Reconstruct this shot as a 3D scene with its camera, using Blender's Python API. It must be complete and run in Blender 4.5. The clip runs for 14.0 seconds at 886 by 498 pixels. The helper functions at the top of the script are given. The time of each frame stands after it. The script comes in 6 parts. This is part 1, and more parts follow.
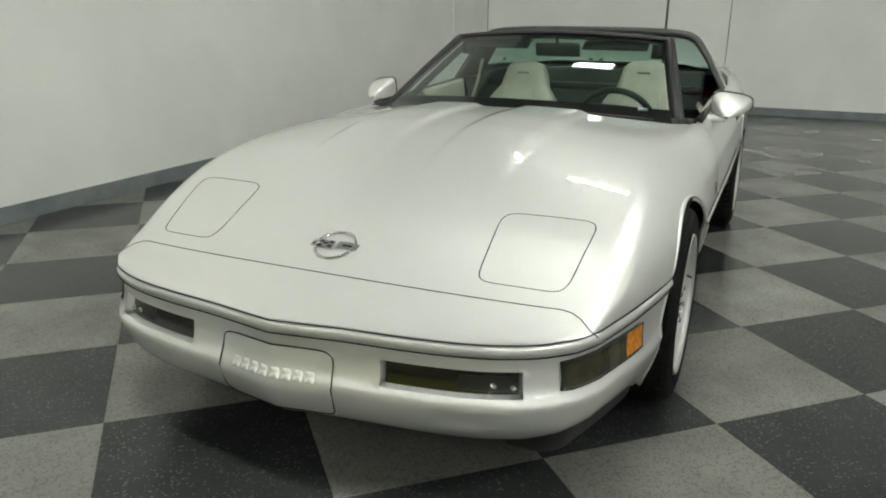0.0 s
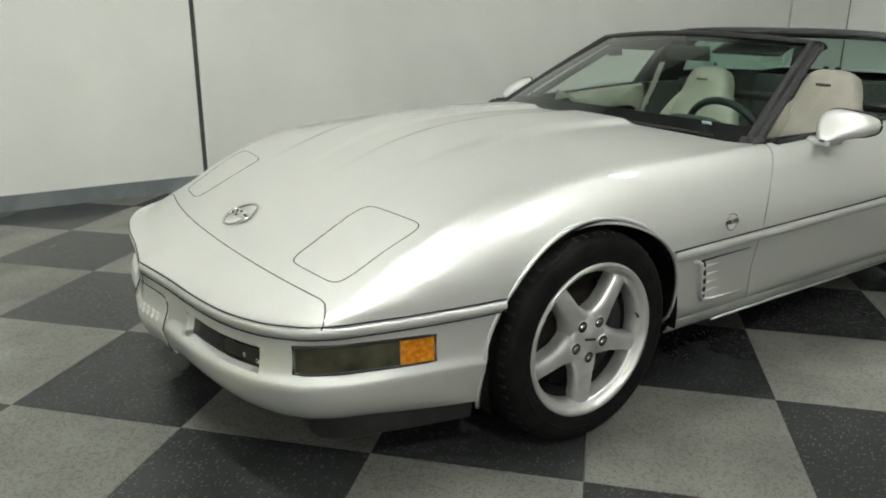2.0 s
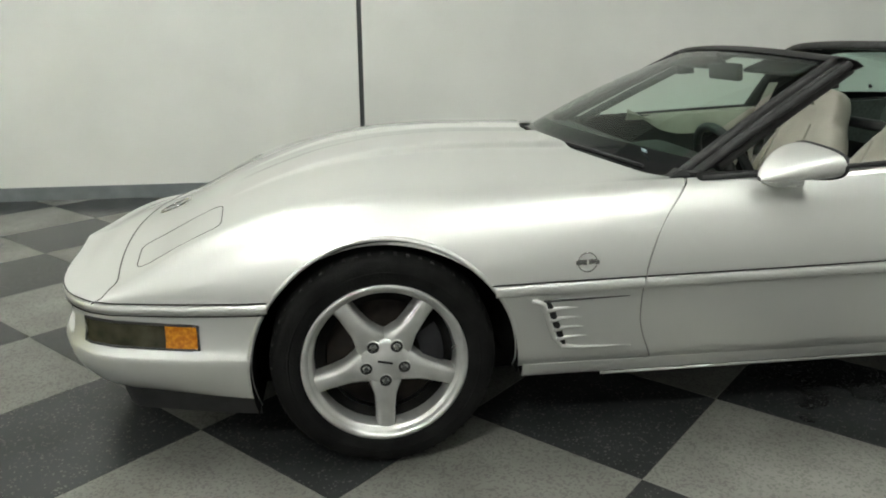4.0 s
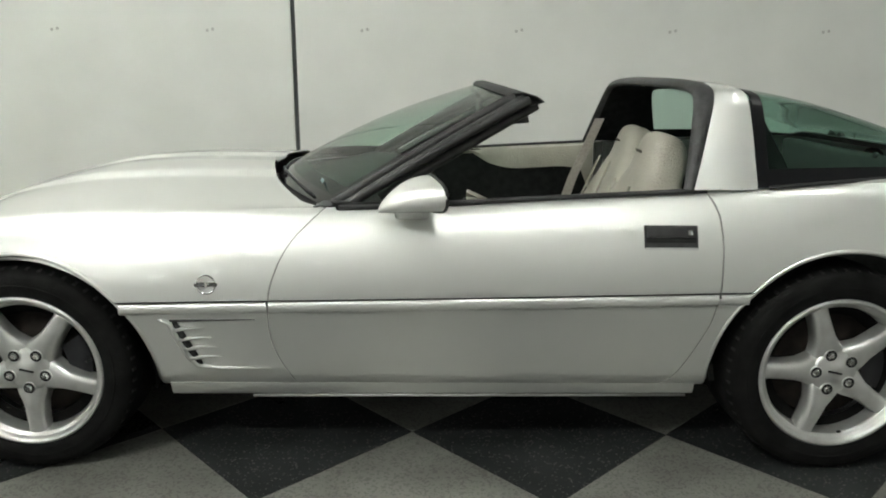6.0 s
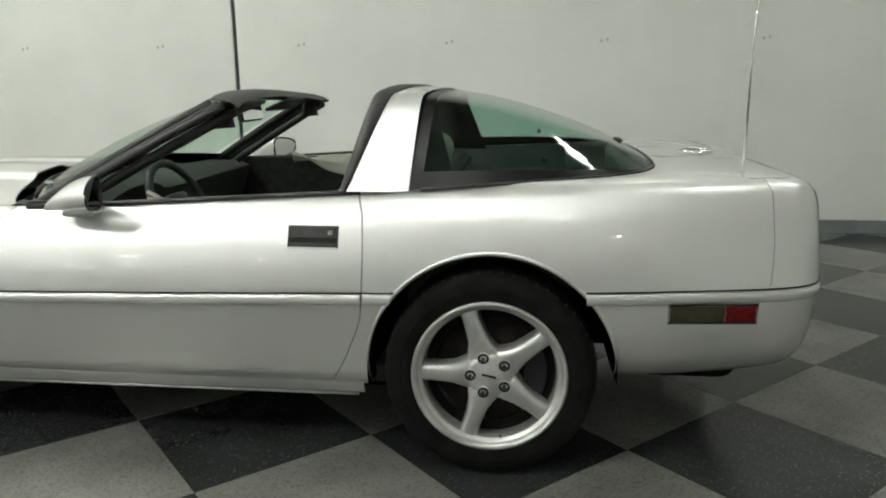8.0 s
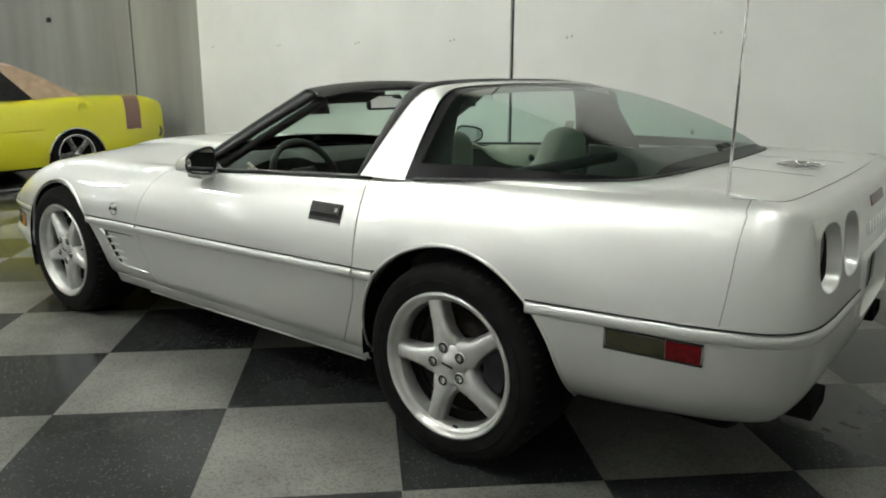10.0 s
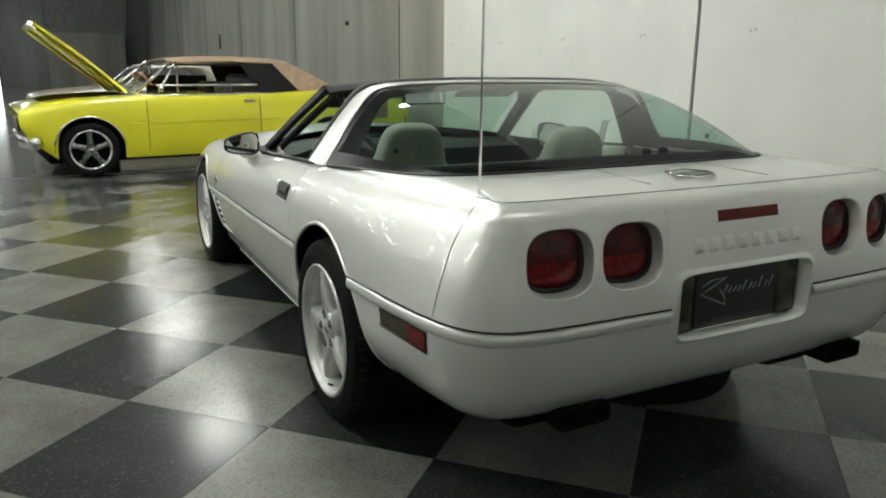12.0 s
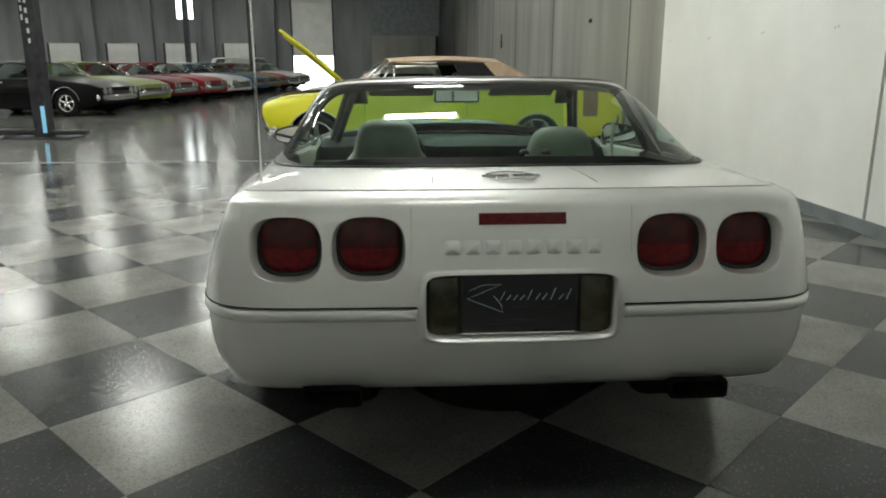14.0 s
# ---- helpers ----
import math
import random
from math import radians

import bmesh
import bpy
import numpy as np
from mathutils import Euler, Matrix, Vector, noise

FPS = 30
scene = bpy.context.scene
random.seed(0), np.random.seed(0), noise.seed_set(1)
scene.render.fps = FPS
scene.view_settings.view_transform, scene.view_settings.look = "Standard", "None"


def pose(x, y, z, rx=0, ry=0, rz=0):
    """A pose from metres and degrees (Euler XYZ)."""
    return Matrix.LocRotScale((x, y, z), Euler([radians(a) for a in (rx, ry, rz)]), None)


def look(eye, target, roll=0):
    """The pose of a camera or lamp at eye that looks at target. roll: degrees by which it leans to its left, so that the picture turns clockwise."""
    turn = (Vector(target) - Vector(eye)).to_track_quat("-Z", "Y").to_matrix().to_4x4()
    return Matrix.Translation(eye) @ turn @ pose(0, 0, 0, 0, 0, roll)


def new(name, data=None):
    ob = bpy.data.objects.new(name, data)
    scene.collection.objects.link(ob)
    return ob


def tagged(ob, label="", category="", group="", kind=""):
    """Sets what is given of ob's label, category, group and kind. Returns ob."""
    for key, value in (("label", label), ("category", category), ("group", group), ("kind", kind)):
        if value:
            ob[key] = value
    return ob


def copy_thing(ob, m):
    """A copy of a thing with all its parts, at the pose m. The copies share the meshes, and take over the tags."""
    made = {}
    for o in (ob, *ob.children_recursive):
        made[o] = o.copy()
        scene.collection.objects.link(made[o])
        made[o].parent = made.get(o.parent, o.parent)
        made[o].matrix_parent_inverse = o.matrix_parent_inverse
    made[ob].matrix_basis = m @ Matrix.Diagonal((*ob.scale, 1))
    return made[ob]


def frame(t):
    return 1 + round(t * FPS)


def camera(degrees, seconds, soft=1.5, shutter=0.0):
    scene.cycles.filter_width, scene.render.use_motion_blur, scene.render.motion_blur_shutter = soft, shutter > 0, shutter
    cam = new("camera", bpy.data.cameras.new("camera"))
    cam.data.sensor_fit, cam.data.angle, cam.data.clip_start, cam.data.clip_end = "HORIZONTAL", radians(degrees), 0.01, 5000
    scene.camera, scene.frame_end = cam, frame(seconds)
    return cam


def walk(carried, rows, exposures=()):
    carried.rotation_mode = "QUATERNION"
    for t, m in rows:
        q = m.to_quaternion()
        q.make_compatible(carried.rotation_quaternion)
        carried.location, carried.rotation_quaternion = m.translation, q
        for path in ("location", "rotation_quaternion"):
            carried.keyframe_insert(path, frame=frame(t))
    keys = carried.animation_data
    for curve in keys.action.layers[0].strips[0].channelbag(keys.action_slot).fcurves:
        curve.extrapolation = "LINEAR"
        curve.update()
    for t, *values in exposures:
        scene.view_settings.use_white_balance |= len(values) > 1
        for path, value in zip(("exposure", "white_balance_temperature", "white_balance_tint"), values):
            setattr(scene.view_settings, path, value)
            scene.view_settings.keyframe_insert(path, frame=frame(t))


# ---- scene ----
cam = camera(62.12, 14.0, soft=1.9)
PATH = [
    (0, (-2.349, -1.074, 1.215), (-0.608, -0.291, 0.617), 0.47),
    (0.5, (-2.159, -1.446, 1.216), (-0.560, -0.406, 0.615), 0.11),
    (1, (-1.952, -1.753, 1.214), (-0.510, -0.504, 0.612), 0.37),
    (1.5, (-1.691, -2.019, 1.213), (-0.420, -0.597, 0.612), 0.48),
    (2, (-1.412, -2.239, 1.204), (-0.339, -0.660, 0.608), 0.47),
    (2.2, (-1.296, -2.309, 1.208), (-0.314, -0.674, 0.605), 0.41),
    (4.3, (0.113, -2.799, 1.203), (0.346, -0.888, 0.661), 0.09),
    (4.5, (0.223, -2.819, 1.200), (0.447, -0.901, 0.678), 0.30),
    (5, (0.571, -2.897, 1.159), (0.718, -0.950, 0.725), 0.24),
    (5.5, (0.928, -2.914, 1.187), (1.015, -0.970, 0.728), 0.21),
    (6, (1.271, -2.928, 1.200), (1.288, -0.984, 0.729), 0.19),
    (6.5, (1.557, -2.927, 1.187), (1.577, -0.982, 0.725), 0.30),
    (7, (1.868, -2.944, 1.163), (1.836, -0.993, 0.725), -0.09),
    (7.5, (2.182, -2.934, 1.173), (2.077, -0.987, 0.729), -0.04),
    (7.7, (2.348, -2.943, 1.169), (2.201, -0.997, 0.732), -0.28),
    (9.8, (3.616, -2.653, 1.194), (2.537, -1.033, 0.732), 0.34),
    (10, (3.740, -2.567, 1.188), (2.558, -1.020, 0.729), 0.35),
    (10.5, (4.011, -2.391, 1.201), (2.638, -1.017, 0.728), 0.46),
    (11, (4.307, -2.167, 1.206), (2.802, -0.938, 0.731), 0.41),
    (11.5, (4.590, -1.915, 1.212), (2.972, -0.840, 0.736), 0.30),
    (12, (4.814, -1.627, 1.214), (3.087, -0.739, 0.736), 0.39),
    (12.5, (5.009, -1.307, 1.237), (3.195, -0.626, 0.741), -0.02),
    (13, (5.156, -0.965, 1.228), (3.266, -0.528, 0.740), 0.13),
    (13.5, (5.243, -0.612, 1.228), (3.318, -0.376, 0.738), -0.02),
    (14, (5.299, -0.299, 1.225), (3.363, -0.187, 0.739), -0.07),
]
walk(cam, [(t, look(eye, aim, roll)) for t, eye, aim, roll in PATH])

# ---- world, lights and exposure ----
world = bpy.data.worlds.new("world")
scene.world = world
world.use_nodes = True
world.node_tree.nodes["Background"].inputs["Color"].default_value = (0.9, 1.0, 0.95, 1)
world.node_tree.nodes["Background"].inputs["Strength"].default_value = 0.02
LAMP_COLOUR = (0.975, 1.0, 0.93)
LAMP_POWER = 300.0
CEILING = 5.6


# ---- materials ----
def material(name, colour=(0.5, 0.5, 0.5), rough=0.5, metal=0.0, **more):
    m = bpy.data.materials.new(name)
    m.use_nodes = True
    b = m.node_tree.nodes["Principled BSDF"]
    b.inputs["Base Color"].default_value = (*colour, 1)
    b.inputs["Roughness"].default_value = rough
    b.inputs["Metallic"].default_value = metal
    for key, value in more.items():
        b.inputs[key.replace("_", " ")].default_value = value
    return m


def vary(m, colours, scale, detail=4.0, bump=0.0, bump_scale=None, rough=None, spread=(0.35, 0.65), stretch=(1, 1, 1)):
    """Colour variation between two tones by noise, with fine relief and roughness change."""
    nt = m.node_tree
    b = nt.nodes["Principled BSDF"]
    co = nt.nodes.new("ShaderNodeTexCoord")
    mp = nt.nodes.new("ShaderNodeMapping")
    mp.inputs["Scale"].default_value = stretch
    nt.links.new(co.outputs["Object"], mp.inputs["Vector"])
    n = nt.nodes.new("ShaderNodeTexNoise")
    n.inputs["Scale"].default_value, n.inputs["Detail"].default_value = scale, detail
    nt.links.new(mp.outputs[0], n.inputs["Vector"])
    ramp = nt.nodes.new("ShaderNodeValToRGB")
    ramp.color_ramp.elements[0].position, ramp.color_ramp.elements[1].position = spread
    ramp.color_ramp.elements[0].color, ramp.color_ramp.elements[1].color = (*colours[0], 1), (*colours[1], 1)
    nt.links.new(n.outputs["Fac"], ramp.inputs["Fac"])
    nt.links.new(ramp.outputs["Color"], b.inputs["Base Color"])
    if rough:
        mr = nt.nodes.new("ShaderNodeMapRange")
        mr.inputs["To Min"].default_value, mr.inputs["To Max"].default_value = rough
        nt.links.new(n.outputs["Fac"], mr.inputs["Value"])
        nt.links.new(mr.outputs[0], b.inputs["Roughness"])
    if bump:
        n2 = nt.nodes.new("ShaderNodeTexNoise")
        n2.inputs["Scale"].default_value, n2.inputs["Detail"].default_value = bump_scale or scale * 6, 6
        nt.links.new(mp.outputs[0], n2.inputs["Vector"])
        bp = nt.nodes.new("ShaderNodeBump")
        bp.inputs["Strength"].default_value, bp.inputs["Distance"].default_value = bump, 0.01
        nt.links.new(n2.outputs["Fac"], bp.inputs["Height"])
        nt.links.new(bp.outputs[0], b.inputs["Normal"])
    return m


def speckle(m, base, flecks, amount, scale, rough):
    """Composition tile: mottled base, small chips of other tones, scuffs in the gloss, a tone of its own for each tile."""
    nt = m.node_tree
    b = nt.nodes["Principled BSDF"]
    geo = nt.nodes.new("ShaderNodeNewGeometry")
    info = nt.nodes.new("ShaderNodeObjectInfo")
    vo = nt.nodes.new("ShaderNodeTexVoronoi")
    vo.inputs["Scale"].default_value = scale
    nt.links.new(geo.outputs["Position"], vo.inputs["Vector"])
    sep = nt.nodes.new("ShaderNodeSeparateColor")
    nt.links.new(vo.outputs["Color"], sep.inputs[0])
    chip = nt.nodes.new("ShaderNodeMapRange")
    chip.inputs["From Min"].default_value, chip.inputs["From Max"].default_value = 1 - amount, 1 - amount * 0.6
    nt.links.new(sep.outputs[0], chip.inputs["Value"])
    big = nt.nodes.new("ShaderNodeTexNoise")
    big.inputs["Scale"].default_value, big.inputs["Detail"].default_value = 3.0, 6
    nt.links.new(geo.outputs["Position"], big.inputs["Vector"])
    val = nt.nodes.new("ShaderNodeMapRange")
    val.inputs["From Min"].default_value, val.inputs["From Max"].default_value = 0.3, 0.7
    val.inputs["To Min"].default_value, val.inputs["To Max"].default_value = 0.78, 1.2
    nt.links.new(big.outputs["Fac"], val.inputs["Value"])
    tile = nt.nodes.new("ShaderNodeMapRange")
    tile.inputs["To Min"].default_value, tile.inputs["To Max"].default_value = 0.9, 1.1
    nt.links.new(info.outputs["Random"], tile.inputs["Value"])
    mul = nt.nodes.new("ShaderNodeMath")
    mul.operation = "MULTIPLY"
    nt.links.new(val.outputs[0], mul.inputs[0])
    nt.links.new(tile.outputs[0], mul.inputs[1])
    mix = nt.nodes.new("ShaderNodeMix")
    mix.data_type = "RGBA"
    mix.inputs["A"].default_value, mix.inputs["B"].default_value = (*base, 1), (*flecks, 1)
    nt.links.new(chip.outputs[0], mix.inputs["Factor"])
    sc = nt.nodes.new("ShaderNodeVectorMath")
    sc.operation = "SCALE"
    nt.links.new(mix.outputs["Result"], sc.inputs[0])
    nt.links.new(mul.outputs[0], sc.inputs["Scale"])
    nt.links.new(sc.outputs[0], b.inputs["Base Color"])
    mr = nt.nodes.new("ShaderNodeMapRange")
    mr.inputs["To Min"].default_value, mr.inputs["To Max"].default_value = rough
    nt.links.new(big.outputs["Fac"], mr.inputs["Value"])
    nt.links.new(mr.outputs[0], b.inputs["Roughness"])
    return m


def glass(name, tint, rough=0.0, clear=0.8):
    """Thin tinted pane: part of the light goes straight through, the rest is a sharp reflection."""
    m = bpy.data.materials.new(name)
    m.use_nodes = True
    nt = m.node_tree
    nt.nodes.remove(nt.nodes["Principled BSDF"])
    out = nt.nodes["Material Output"]
    tr = nt.nodes.new("ShaderNodeBsdfTransparent")
    tr.inputs["Color"].default_value = (*tint, 1)
    gl = nt.nodes.new("ShaderNodeBsdfGlossy")
    gl.inputs["Roughness"].default_value = rough
    lw = nt.nodes.new("ShaderNodeLayerWeight")
    lw.inputs["Blend"].default_value = 0.5
    po = nt.nodes.new("ShaderNodeMath")
    po.operation = "POWER"
    po.inputs[1].default_value = 4.5
    nt.links.new(lw.outputs["Facing"], po.inputs[0])
    fr = nt.nodes.new("ShaderNodeMapRange")
    fr.inputs["To Min"].default_value, fr.inputs["To Max"].default_value = 0.06, 0.95
    nt.links.new(po.outputs[0], fr.inputs["Value"])
    mx = nt.nodes.new("ShaderNodeMixShader")
    nt.links.new(fr.outputs[0], mx.inputs[0])
    nt.links.new(tr.outputs[0], mx.inputs[1])
    nt.links.new(gl.outputs[0], mx.inputs[2])
    nt.links.new(mx.outputs[0], out.inputs["Surface"])
    return m


def glow(name, colour, strength):
    m = material(name, colour, 0.6)
    b = m.node_tree.nodes["Principled BSDF"]
    b.inputs["Emission Color"].default_value = (*colour, 1)
    b.inputs["Emission Strength"].default_value = strength
    return m


def flake_paint(name, colour, metal, rough):
    """Metallic paint: fine flakes under a clear coat."""
    m = material(name, colour, rough, metal, Coat_Weight=1.0, Coat_Roughness=0.015)
    nt = m.node_tree
    b = nt.nodes["Principled BSDF"]
    co = nt.nodes.new("ShaderNodeTexCoord")
    n = nt.nodes.new("ShaderNodeTexNoise")
    n.inputs["Scale"].default_value, n.inputs["Detail"].default_value = 900, 2
    nt.links.new(co.outputs["Object"], n.inputs["Vector"])
    mr = nt.nodes.new("ShaderNodeMapRange")
    mr.inputs["To Min"].default_value, mr.inputs["To Max"].default_value = rough - 0.08, rough + 0.08
    nt.links.new(n.outputs["Fac"], mr.inputs["Value"])
    nt.links.new(mr.outputs[0], b.inputs["Roughness"])
    return m


SILVER = flake_paint("silver_paint", (0.785, 0.79, 0.77), 0.72, 0.44)
YELLOW = flake_paint("yellow_paint", (0.64, 0.61, 0.015), 0.0, 0.4)
WHEEL = vary(material("wheel_silver", (0.62, 0.62, 0.61), 0.3, 0.75), ((0.58, 0.58, 0.57), (0.67, 0.67, 0.66)), 20, rough=(0.26, 0.4))
CHROME = material("chrome", (0.75, 0.75, 0.74), 0.12, 1.0)
RUBBER = vary(material("rubber", (0.01, 0.01, 0.01), 0.7, 0.0, Specular_IOR_Level=0.12), ((0.004, 0.004, 0.004), (0.011, 0.011, 0.0108)), 14, bump=0.2, bump_scale=160, rough=(0.65, 0.85))
BLACK = vary(material("black_trim", (0.015, 0.015, 0.016), 0.5), ((0.010, 0.010, 0.011), (0.024, 0.024, 0.025)), 30, bump=0.15, bump_scale=260, rough=(0.4, 0.62))
TRIM = vary(material("soft_black_trim", (0.008, 0.008, 0.008), 0.75, 0.0, Specular_IOR_Level=0.2), ((0.005, 0.005, 0.005), (0.012, 0.012, 0.012)), 30, bump=0.2, bump_scale=240)
GREYSEAL = vary(material("grey_seal", (0.05, 0.05, 0.052), 0.55), ((0.020, 0.020, 0.021), (0.042, 0.042, 0.044)), 30, bump=0.2, bump_scale=200)
SEAM = material("panel_gap", (0.012, 0.012, 0.012), 0.9)
DARKGAP = material("lid_gap", (0.05, 0.05, 0.048), 0.8)
SOFTGAP = material("shallow_panel_gap", (0.30, 0.30, 0.29), 0.6)
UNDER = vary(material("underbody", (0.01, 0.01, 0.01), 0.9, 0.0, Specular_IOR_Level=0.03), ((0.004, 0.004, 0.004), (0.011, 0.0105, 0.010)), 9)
LEATHER = vary(material("beige_leather", (0.36, 0.34, 0.29), 0.5), ((0.31, 0.295, 0.25), (0.40, 0.38, 0.325)), 6, bump=0.35, bump_scale=120, rough=(0.42, 0.6))
CARPET = vary(material("grey_carpet", (0.20, 0.21, 0.20), 0.95), ((0.06, 0.064, 0.06), (0.085, 0.09, 0.085)), 60, bump=0.5, bump_scale=420)
STITCH = material("dark_stitching", (0.09, 0.08, 0.07), 0.8)
BELT = vary(material("seat_belt_webbing", (0.44, 0.40, 0.36), 0.8), ((0.38, 0.34, 0.31), (0.48, 0.44, 0.40)), 90, bump=0.3)
WSGLASS = glass("windscreen_glass", (0.72, 0.89, 0.80))
REARGLASS = glass("rear_glass", (0.60, 0.78, 0.71))
CLEARGLASS = glass("clear_glass", (0.80, 0.86, 0.84))
MIRROR = material("mirror", (0.8, 0.82, 0.82), 0.02, 1.0)
SMOKE = material("smoked_lens", (0.010, 0.010, 0.0095), 0.22, 0.0, Coat_Weight=0.3)
AMBER = vary(material("amber_lens", (0.72, 0.27, 0.01), 0.15), ((0.42, 0.13, 0.004), (0.66, 0.26, 0.012)), 90)
TAIL = vary(material("tail_lens", (0.12, 0.006, 0.008), 0.22, 0.0, Specular_IOR_Level=0.3), ((0.035, 0.002, 0.003), (0.085, 0.005, 0.007)), 25)
TAILLOW = vary(material("tail_reflector", (0.20, 0.008, 0.01), 0.25, 0.0, Specular_IOR_Level=0.3), ((0.085, 0.005, 0.007), (0.18, 0.009, 0.011)), 60)
REDLENS = vary(material("red_lens", (0.2, 0.008, 0.01), 0.2, 0.0, Specular_IOR_Level=0.3), ((0.085, 0.004, 0.006), (0.15, 0.007, 0.009)), 70)
OLIVE = vary(material("yellowed_lens", (0.05, 0.047, 0.028), 0.15, 0.0, Specular_IOR_Level=0.4), ((0.02, 0.019, 0.011), (0.06, 0.056, 0.033)), 14)
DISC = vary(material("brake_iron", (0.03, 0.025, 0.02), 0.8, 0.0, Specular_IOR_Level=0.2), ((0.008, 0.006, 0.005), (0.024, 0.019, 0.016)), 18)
WHITEWALL = vary(material("white_wall_paint", (0.76, 0.77, 0.74), 0.62), ((0.73, 0.74, 0.71), (0.79, 0.80, 0.77)), 1.3, bump=0.08, bump_scale=45, rough=(0.5, 0.7))
CONCRETE = vary(material("cast_concrete", (0.30, 0.30, 0.28), 0.85), ((0.20, 0.20, 0.183), (0.32, 0.32, 0.296)), 0.9, detail=8, bump=0.25, bump_scale=30, stretch=(1.6, 1.6, 0.18), spread=(0.3, 0.7))
PLUG = material("wall_filler", (0.52, 0.52, 0.50), 0.8)
JOINT = material("joint_sealant", (0.07, 0.075, 0.075), 0.8)
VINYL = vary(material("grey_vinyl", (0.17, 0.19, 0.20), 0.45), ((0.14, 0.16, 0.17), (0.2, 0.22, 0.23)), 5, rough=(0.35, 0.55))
TILE_LIGHT = speckle(material("light_tile", Specular_IOR_Level=0.20), (0.165, 0.165, 0.150), (0.125, 0.125, 0.114), 0.35, 150, (0.15, 0.23))
TILE_DARK = speckle(material("dark_tile", Specular_IOR_Level=0.20), (0.031, 0.0325, 0.033), (0.075, 0.075, 0.071), 0.07, 190, (0.15, 0.23))
POLISHED = vary(material("polished_concrete", (0.2, 0.2, 0.19), 0.2), ((0.15, 0.15, 0.142), (0.25, 0.25, 0.235)), 0.7, detail=8, rough=(0.09, 0.18))
FARWALL = vary(material("grey_blue_wall", (0.22, 0.225, 0.22), 0.8), ((0.13, 0.137, 0.141), (0.22, 0.23, 0.236)), 0.6, stretch=(1, 1.5, 0.3))
DOORPAINT = vary(material("roller_door_paint", (0.55, 0.56, 0.52), 0.6), ((0.62, 0.63, 0.60), (0.72, 0.73, 0.70)), 1.5)
DARKSTEEL = vary(material("dark_steel", (0.03, 0.03, 0.035), 0.5, 0.3), ((0.02, 0.02, 0.024), (0.05, 0.05, 0.055)), 6)
CEILPAINT = vary(material("ceiling_deck", (0.3, 0.3, 0.29), 0.8), ((0.26, 0.26, 0.25), (0.34, 0.34, 0.33)), 0.8)
CANVAS = vary(material("tan_canvas", (0.40, 0.25, 0.16), 0.9), ((0.33, 0.235, 0.160), (0.42, 0.305, 0.212)), 12, bump=0.3, bump_scale=300)
DAYLIGHT = glow("daylight_beyond", (0.93, 1.0, 1.0), 5.0)
LAMPGLOW = glow("lamp_diffuser", LAMP_COLOUR, LAMP_POWER * 0.69)
HALLGLOW = glow("hall_lamp_diffuser", LAMP_COLOUR, LAMP_POWER * 0.32)
BACKGLOW = glow("rear_lamp_diffuser", LAMP_COLOUR, LAMP_POWER * 0.13)
AISLEGLOW = glow("aisle_lamp_diffuser", LAMP_COLOUR, LAMP_POWER * 0.09)
KEYGLOW = glow("corner_lamp_diffuser", LAMP_COLOUR, LAMP_POWER * 0.82)
SIDEGLOW = glow("bay_lamp_diffuser", LAMP_COLOUR, LAMP_POWER * 0.33)
SOUTHGLOW = glow("south_lamp_diffuser", LAMP_COLOUR, LAMP_POWER * 0.13)
FARGLOW = glow("far_lamp_diffuser", LAMP_COLOUR, LAMP_POWER * 0.18)
DASH = vary(material("dashboard_grain", (0.15, 0.152, 0.147), 0.6), ((0.014, 0.014, 0.0138), (0.026, 0.0262, 0.0258)), 25, bump=0.3, bump_scale=220)


# ---- building helpers ----
def thing(name, m, label, category, group=""):
    ob = new(name)
    ob.empty_display_size = 0.2
    ob.matrix_basis = m
    return tagged(ob, label, category, group)


def mesh_of(name, bm, mat, smooth=True):
    me = bpy.data.meshes.new(name)
    bmesh.ops.recalc_face_normals(bm, faces=bm.faces)
    bm.to_mesh(me)
    bm.free()
    for f in me.polygons:
        f.use_smooth = smooth
    for one in mat if isinstance(mat, (list, tuple)) else [mat]:
        me.materials.append(one)
    return me


def shell(bm, t):
    """Gives an open surface a thickness, inwards from its normals."""
    bmesh.ops.recalc_face_normals(bm, faces=bm.faces)
    bm.normal_update()
    faces, rim = bm.faces[:], [e for e in bm.edges if e.is_boundary]
    rim_ends = []
    for e in rim:
        loop = e.link_loops[0]
        rim_ends.append((loop.vert, loop.link_loop_next.vert))
    inner = {v: bm.verts.new(v.co - v.normal * t) for v in bm.verts[:]}
    for f in faces:
        bm.faces.new([inner[v] for v in reversed(f.verts)])
    for a, b in rim_ends:
        bm.faces.new([b, a, inner[a], inner[b]])
    return bm


def part(name, bm, mat, parent, label="", smooth=True, thick=0.0, sharp=0.0):
    if thick:
        shell(bm, thick)
        sharp = sharp or (48 if smooth else 0)
    me = mesh_of(name, bm, mat, smooth)
    if sharp:
        me.set_sharp_from_angle(angle=radians(sharp))
    ob = new(name, me)
    ob.parent = parent
    if label:
        tagged(ob, label)
    return ob


def lone(name, bm, mat, label="", category="", group="", kind="", smooth=False, sharp=0.0):
    me = mesh_of(name, bm, mat, smooth)
    if sharp:
        me.set_sharp_from_angle(angle=radians(sharp))
    return tagged(new(name, me), label, category, group, kind)


